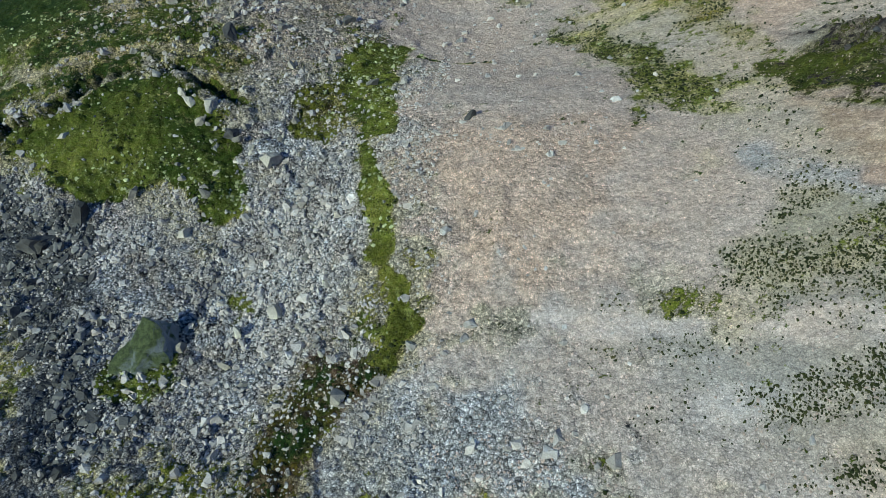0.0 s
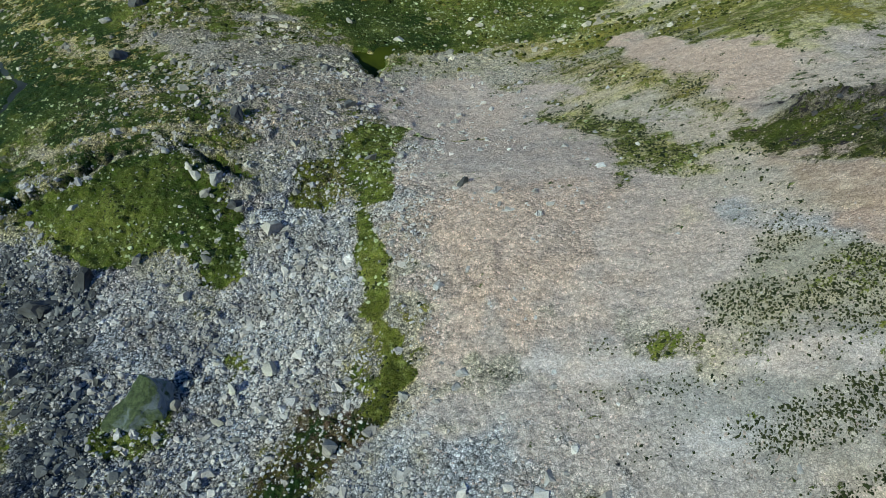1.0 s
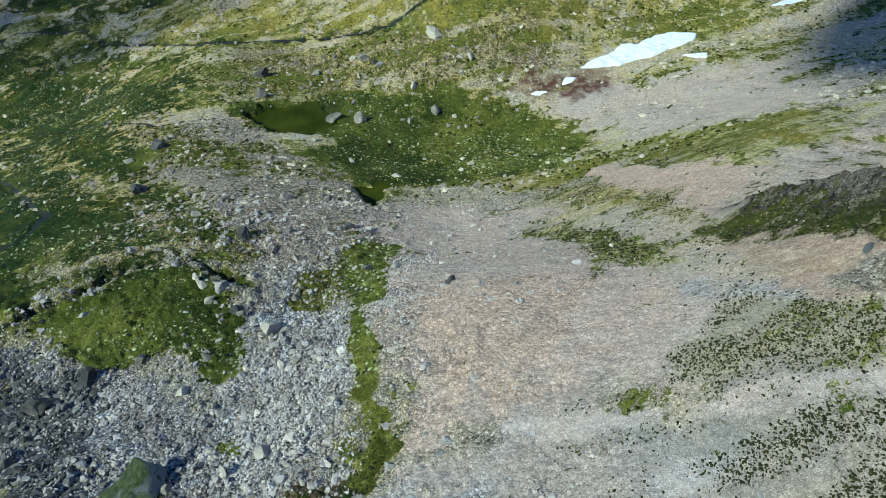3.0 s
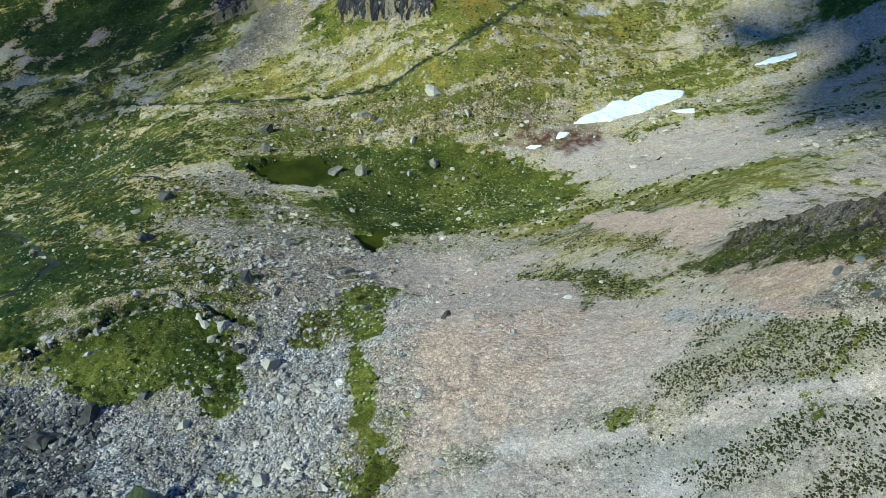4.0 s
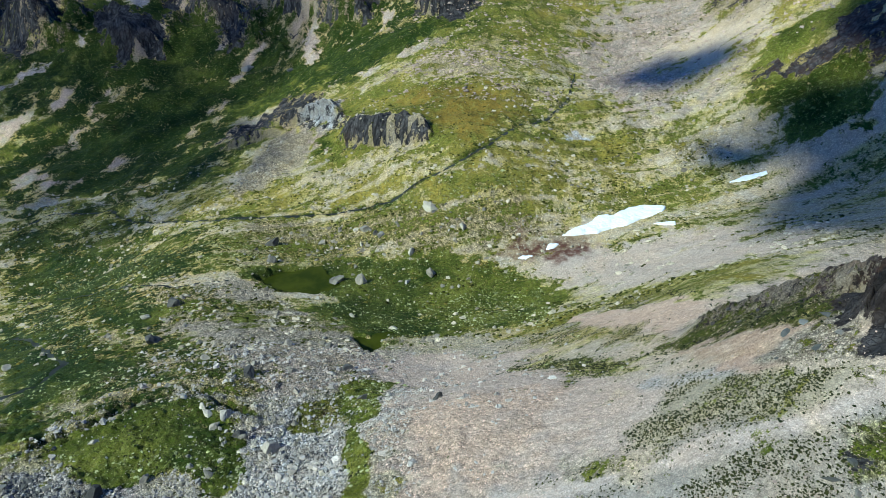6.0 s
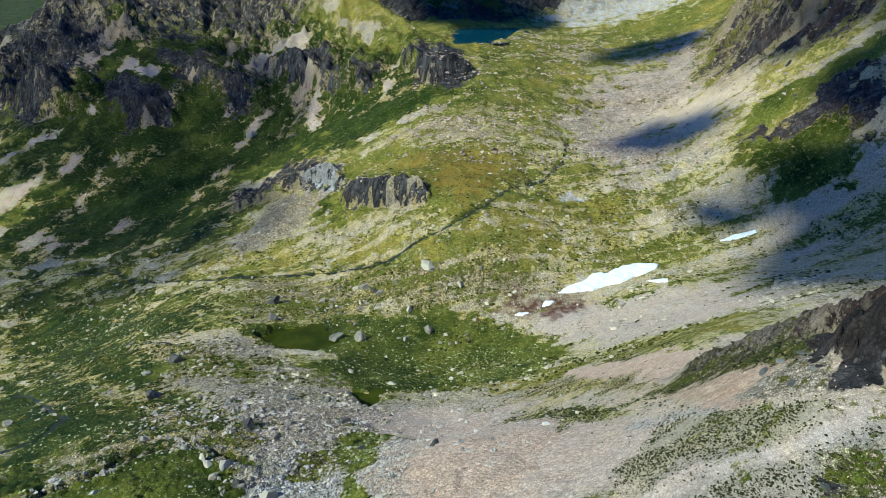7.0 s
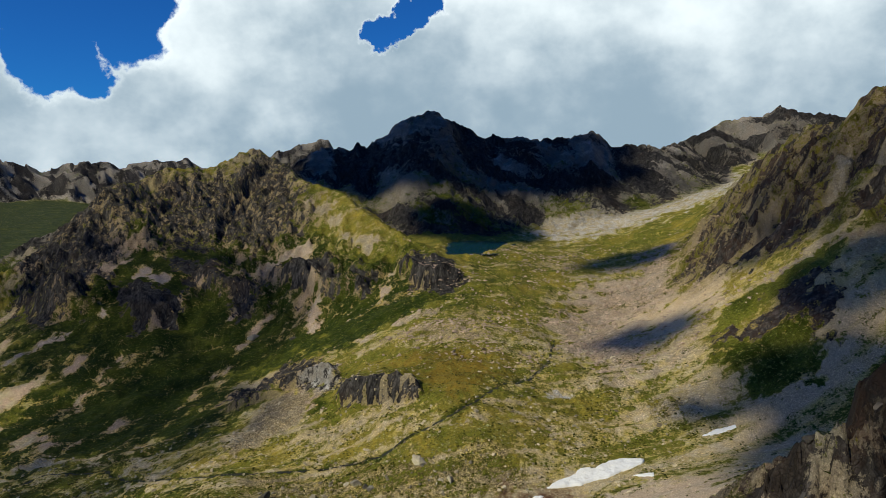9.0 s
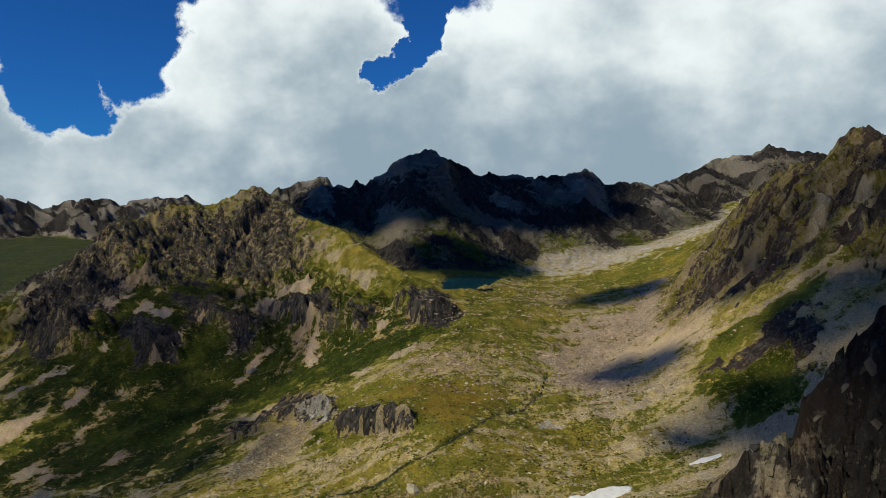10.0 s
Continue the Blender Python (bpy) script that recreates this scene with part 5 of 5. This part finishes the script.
def scatter_boulders():
    rng = random.Random(5)
    for x, y, size, dark in LONE_BOULDERS:
        if dark:
            set_boulder(rng.choice(DARK_BLOCKS), x, y, size, rng, "large dark angular boulder lying on the scree", "lone boulders")
        else:
            set_boulder(rng.choice(BLOCKS), x, y, size, rng, "large pale grey boulder with lichen patches", "lone boulders")
    for centre, spread, count, low, high, dark, label, group in FIELD_PLACES:
        meshes = DARK_BLOCKS if dark else SMALL_BLOCKS if high < 1.3 else BLOCKS
        for _ in range(count):
            x, y = rng.gauss(centre[0], spread[0]), rng.gauss(centre[1], spread[1])
            x = x - 14 if y < 95 and x > -9 else x
            set_boulder(rng.choice(meshes), x, y, low + (high - low) * rng.random() ** 2.5, rng, label, group)


def stone_template(sides, seed):
    """Corners and faces of a small stone without its underside."""
    step = 2 * math.pi / sides
    low = np.array([[math.cos(a), math.sin(a), -0.3] for a in np.arange(sides) * step])
    high = np.array([[0.72 * math.cos(a), 0.72 * math.sin(a), 0.5] for a in (np.arange(sides) + 0.5) * step])
    f = []
    for n in range(sides):
        m = (n + 1) % sides
        f += [(n, m, sides + n), (m, sides + m, sides + n)]
    f += [(sides, sides + n, sides + n + 1) for n in range(1, sides - 1)]
    return np.concatenate([low, high]), np.array(f)


def scatter_mesh(name, x, y, size, squash, sides, mat, seed, jitter=0.28, smooth=False):
    rng = np.random.default_rng(seed)
    v, f = stone_template(sides, seed)
    n = len(x)
    z = height(x, y)[0]
    turn = rng.uniform(0, 2 * math.pi, n)
    c, s = np.cos(turn)[:, None], np.sin(turn)[:, None]
    p = v[None] + rng.normal(0, jitter, (n, *v.shape)) * np.array([1, 1, 0.6])
    sx, sy, sz = (size * rng.uniform(0.7, 1.3, n))[:, None], (size * rng.uniform(0.7, 1.3, n))[:, None], (size * squash * rng.uniform(0.6, 1.3, n))[:, None]
    px, py, pz = p[..., 0] * sx, p[..., 1] * sy, p[..., 2] * sz
    verts = np.stack([x[:, None] + c * px - s * py, y[:, None] + s * px + c * py, z[:, None] + pz], -1).reshape(-1, 3)
    faces = (f[None] + (np.arange(n) * len(v))[:, None, None]).reshape(-1, 3)
    return new(name, raw_mesh(name, verts, faces, mat, smooth))


def spread_over(count, x0, x1, y0, y1, seed, keep):
    """Places in a box of the plan, kept by a chance that keep gives from the ground cover."""
    rng = np.random.default_rng(seed)
    x, y = rng.uniform(x0, x1, count), rng.uniform(y0, y1, count)
    crag = land(x, y)[1]
    chance = keep(ground_cover(x, y, crag), crag, x, y)
    ok = rng.random(count) < chance
    return x[ok], y[ok], rng.random(ok.sum())


def bare_chance(c, crag, x, y):
    lumps = np.clip(0.55 + 1.2 * fbm(x / 8, y / 8, 3, 101), 0.1, 1)
    return np.clip(1.05 - 1.1 * c.of["veg"], 0.03, 1) * lumps * (1 - 0.8 * crag) * np.clip(0.08 + 1.2 * c.of["coarse"], 0, 1)


def left_coarse(c, crag, x, y):
    return bare_chance(c, crag, x, y) * np.clip(0.75 - (x + 8) / 40, 0.12, 1) * (1 - c.of["dark"])


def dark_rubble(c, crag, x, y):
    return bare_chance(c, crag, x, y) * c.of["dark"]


x, y, u = spread_over(170000, -75, 45, 28, 130, 1, bare_chance)
east = (x + 3 * fbm(x / 9, y / 9, 3, 31) > -3) | (y + 8 * fbm(x / 7, y / 7, 3, 35) > 97)
tagged(scatter_mesh("scree_stones", x[~east], y[~east], 0.06 + 0.20 * u[~east] ** 3, 1.5, 4, SCREE, 2), "grey broken scree stones on the slope", "scree", kind="stuff")
tagged(scatter_mesh("fan_stones", x[east], y[east], 0.04 + 0.11 * u[east] ** 3, 0.9, 5, FAN, 12), "buff broken stones of the scree fan", "scree", kind="stuff")
x, y, u = spread_over(17000, -75, 30, 28, 130, 3, left_coarse)
tagged(scatter_mesh("scree_blocks", x, y, 0.16 + 0.50 * u**5, 1.15, 5, SCREE, 4), "coarse angular grey rubble blocks", "scree", kind="stuff")
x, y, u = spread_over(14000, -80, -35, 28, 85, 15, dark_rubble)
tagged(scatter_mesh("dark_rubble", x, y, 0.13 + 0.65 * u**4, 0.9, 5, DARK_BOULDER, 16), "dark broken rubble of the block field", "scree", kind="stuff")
x, y, u = spread_over(42000, -190, 110, 125, 300, 5, lambda c, crag, x, y: np.clip(1.1 - 0.95 * c.of["veg"], 0.06, 1) * np.clip(0.5 + 1.5 * fbm(x / 13, y / 13, 3, 121), 0.04, 1) * np.clip(0.05 + 1.5 * c.of["coarse"], 0, 1))
tagged(scatter_mesh("moraine_stones", x, y, 0.16 + 0.7 * u**5, 0.95, 5, BUFF, 6), "scattered pale moraine stones among the grass", "moraine", kind="stuff")


x, y, u = spread_over(60000, -60, 180, 270, 500, 45, lambda c, crag, x, y: np.clip(1.0 - 0.9 * c.of["veg"], 0.05, 1) * np.clip(0.35 + 1.6 * fbm(x / 20, y / 20, 3, 123), 0.02, 1) * (1 - crag) * np.clip(0.05 + 1.3 * c.of["coarse"], 0, 1))
tagged(scatter_mesh("basin_stones", x, y, 0.25 + 0.85 * u**4, 0.8, 5, FAN, 46), "grey-buff blocks strewn over the upper basin", "moraine", kind="stuff")


def meadow_chance(c, crag, x, y):
    rows = fbm((x - 0.6 * y) / 26, (y + 0.5 * x) / 7, 4, 151) + 0.6 * fbm(x / 5, y / 5, 3, 153)
    return np.clip((c.of["veg"] - 0.35) * 3, 0, 1) * np.clip(0.3 + 1.5 * rows, 0.04, 1) * (1 - 0.75 * c.of["wet"])


x, y, u = spread_over(120000, -150, 30, 40, 230, 25, meadow_chance)
tagged(scatter_mesh("bog_stones", x, y, 0.06 + 0.34 * u**5, 0.6, 4, BOG_STONE, 26), "small pale lichened stones lying in the moss", "stones", kind="stuff")


# ---- tufts ----
def slope_chance(c, crag, x, y):
    return c.of["tufts"] * np.clip(0.7 + 1.8 * fbm((x + 0.3 * y) / 9, (y - 0.3 * x) / 2.2, 3, 145), 0, 1)


x, y, u = spread_over(210000, 5, 50, 25, 130, 17, slope_chance)
tagged(scatter_mesh("slope_tufts", x, y, 0.05 + 0.12 * u**2, 0.7, 4, TUFT, 18, 0.3, True), "small dark olive grass tufts in rows on the scree", "grass", kind="stuff")


def tuft_chance(c, crag, x, y):
    return np.clip(1.6 * c.of["veg"] - 0.25, 0, 1) * np.clip(1.5 - 1.25 * c.of["veg"], 0.15, 1) * np.clip(0.45 + 2.2 * fbm(x / 4.5, y / 4.5, 3, 141), 0, 1)


x, y, u = spread_over(90000, -75, 50, 28, 130, 7, tuft_chance)
tagged(scatter_mesh("sedge_tufts", x, y, 0.09 + 0.20 * u**2, 0.4, 4, TUFT, 8, 0.35, True), "low dark green moss and sedge tufts", "grass", kind="stuff")
x, y, u = spread_over(60000, -190, 110, 125, 300, 9, tuft_chance)
tagged(scatter_mesh("grass_tufts", x, y, 0.2 + 0.5 * u**2, 0.45, 4, DRY_TUFT, 10, 0.25, True), "low green and straw grass tufts in the valley", "grass", kind="stuff")
scatter_boulders()


# ---- blocks of the near outcrop ----
def build_outcrop(outcrop):
    rng = random.Random(77)
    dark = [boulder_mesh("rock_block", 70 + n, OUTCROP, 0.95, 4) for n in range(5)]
    light = [boulder_mesh("rock_slab", 80 + n, PALE_OUTCROP, 0.6) for n in range(3)]
    for x, y, z, wide, tall, is_pale in OUTCROP_BLOCKS:
        ob = new("rock_slab" if is_pale else "rock_block", rng.choice(light if is_pale else dark))
        ob.parent = outcrop
        ground = float(height(np.array([x]), np.array([y]))[0][0])
        ob.location = (x, y, ground - (0.1 if is_pale else 0.0) * tall)
        ob.rotation_euler = (rng.uniform(-0.35, 0.35), rng.uniform(-0.35, 0.35), rng.uniform(0, 6.3))
        size = 0.55 if is_pale else 0.4
        ob.scale = (1.05 * wide * size, 0.95 * wide * size * rng.uniform(0.7, 1.0), 1.1 * tall * size)
        if is_pale:
            tagged(ob, "pale grey-green tilted slab")


def mossy_boulder(x, y, wide):
    """A broad broken block whose mossy top dips south."""
    z = float(height(np.array([x]), np.array([y]))[0][0])
    ob = new("boulder", boulder_mesh("boulder", 93, MOSSY, 0.55, 5, 0.42))
    ob.location, ob.rotation_euler = (x, y, z), (0.30, 0.05, 0.4)
    ob.scale = (1.6 * wide, 1.5 * wide, 1.15 * wide)
    tagged(ob, "huge grey boulder with a mossy green top", "boulder", group="lone boulders")


mossy_boulder(*MOSSY_BOULDER)
build_outcrop(next(ob for ob in massifs if ob.name.startswith("rock_outcrop")))


# ---- clouds overhead, whose shadows lie on the valley ----
def cloud_mesh(seed, puffs, spread, thin=False):
    """A heap of puffs with a torn fringe of wisps; a thin cloud is wisps alone."""
    rng = random.Random(seed)
    bm = bmesh.new()
    wide = max(spread)
    for _ in range(0 if thin else puffs):
        a, r = rng.uniform(0, 6.28), rng.random() ** 0.6
        size = rng.uniform(0.12, 0.30) * (1.25 - 0.7 * r)
        at = Matrix.Translation((r * math.cos(a) * 0.8, r * math.sin(a) * 0.8, rng.uniform(0, 0.18) * (1 - r))) @ Matrix.Diagonal((size, size, size * 0.7, 1))
        bmesh.ops.create_icosphere(bm, subdivisions=2, radius=1.0, matrix=at)
    for v in bm.verts:
        v.co += 0.06 * noise.noise_vector(v.co * 6.0 + Vector((seed, 0, 0)))
    count = int((2.2 if thin else 0.55) * spread[0] * spread[1] / 22)
    for _ in range(min(count, 1700)):
        a = rng.uniform(0, 6.28)
        r = 1.05 * rng.random() ** 0.5 if thin else 0.72 + 0.5 * rng.random() ** 1.4
        size = rng.uniform(2.2, 4.6) * (1.0 if thin else 1.3 - 0.5 * r)
        at = Matrix.Translation((r * math.cos(a), r * math.sin(a), rng.uniform(0, 0.1))) @ Matrix.Diagonal((size / spread[0], size / spread[1], 0.5 * size / wide, 1))
        bmesh.ops.create_icosphere(bm, subdivisions=1, radius=1.0, matrix=at)
    for v in bm.verts:
        v.co.x, v.co.y, v.co.z = v.co.x * spread[0], v.co.y * spread[1], v.co.z * wide * 0.8
    mesh = bpy.data.meshes.new("cloud")
    bm.to_mesh(mesh)
    bm.free()
    mesh.materials.append(VAPOUR)
    mesh.polygons.foreach_set("use_smooth", np.ones(len(mesh.polygons), bool))
    return mesh


# shaded ground (x, y, z), half widths, turn, height of the cloud above it
CLOUDS = [
    (128, 420, 62, 52, 24, 18, 1150),
    (108, 300, 36, 38, 25, 8, 1150),
    (104, 226, 24, 19, 15, -20, 1150),
    (146, 212, 42, 52, 36, -12, 1150),
    (118, 172, 29, 38, 36, -8, 1150),
    (158, 312, 74, 14, 16, -20, 1150),
    (32, 540, 70, 62, 56, 0, 1150),
    (76, 50, 96, 27, 26, -10, 1150),
    (178, 246, 72, 52, 36, 5, 1150),
    (40, 700, 110, 215, 135, 4, 1150),
]
# unseen veils of cloud added to dim the slopes, by the same measures
VEILS = [
    (-215, 410, 40, 125, 90, 10, 1150),
    (-160, 290, -5, 90, 60, 10, 1150),
    (200, 300, 110, 65, 75, 0, 1150),
]
for n, (gx, gy, gz, wide, deep, turn, up) in enumerate(CLOUDS + VEILS):
    thin = n >= len(CLOUDS)
    ob = new("cloud", cloud_mesh(60 + n, 130, (wide, deep), thin))
    lift = SUN_FROM * (up / SUN_FROM.z)
    ob.location, ob.rotation_euler = (gx + lift.x, gy + lift.y, gz + lift.z), (0, 0, radians(turn))
    tagged(ob, "unseen thin cloud added to dim the slopes" if thin else "white cumulus cloud drifting over the valley", "cloud", group="clouds")
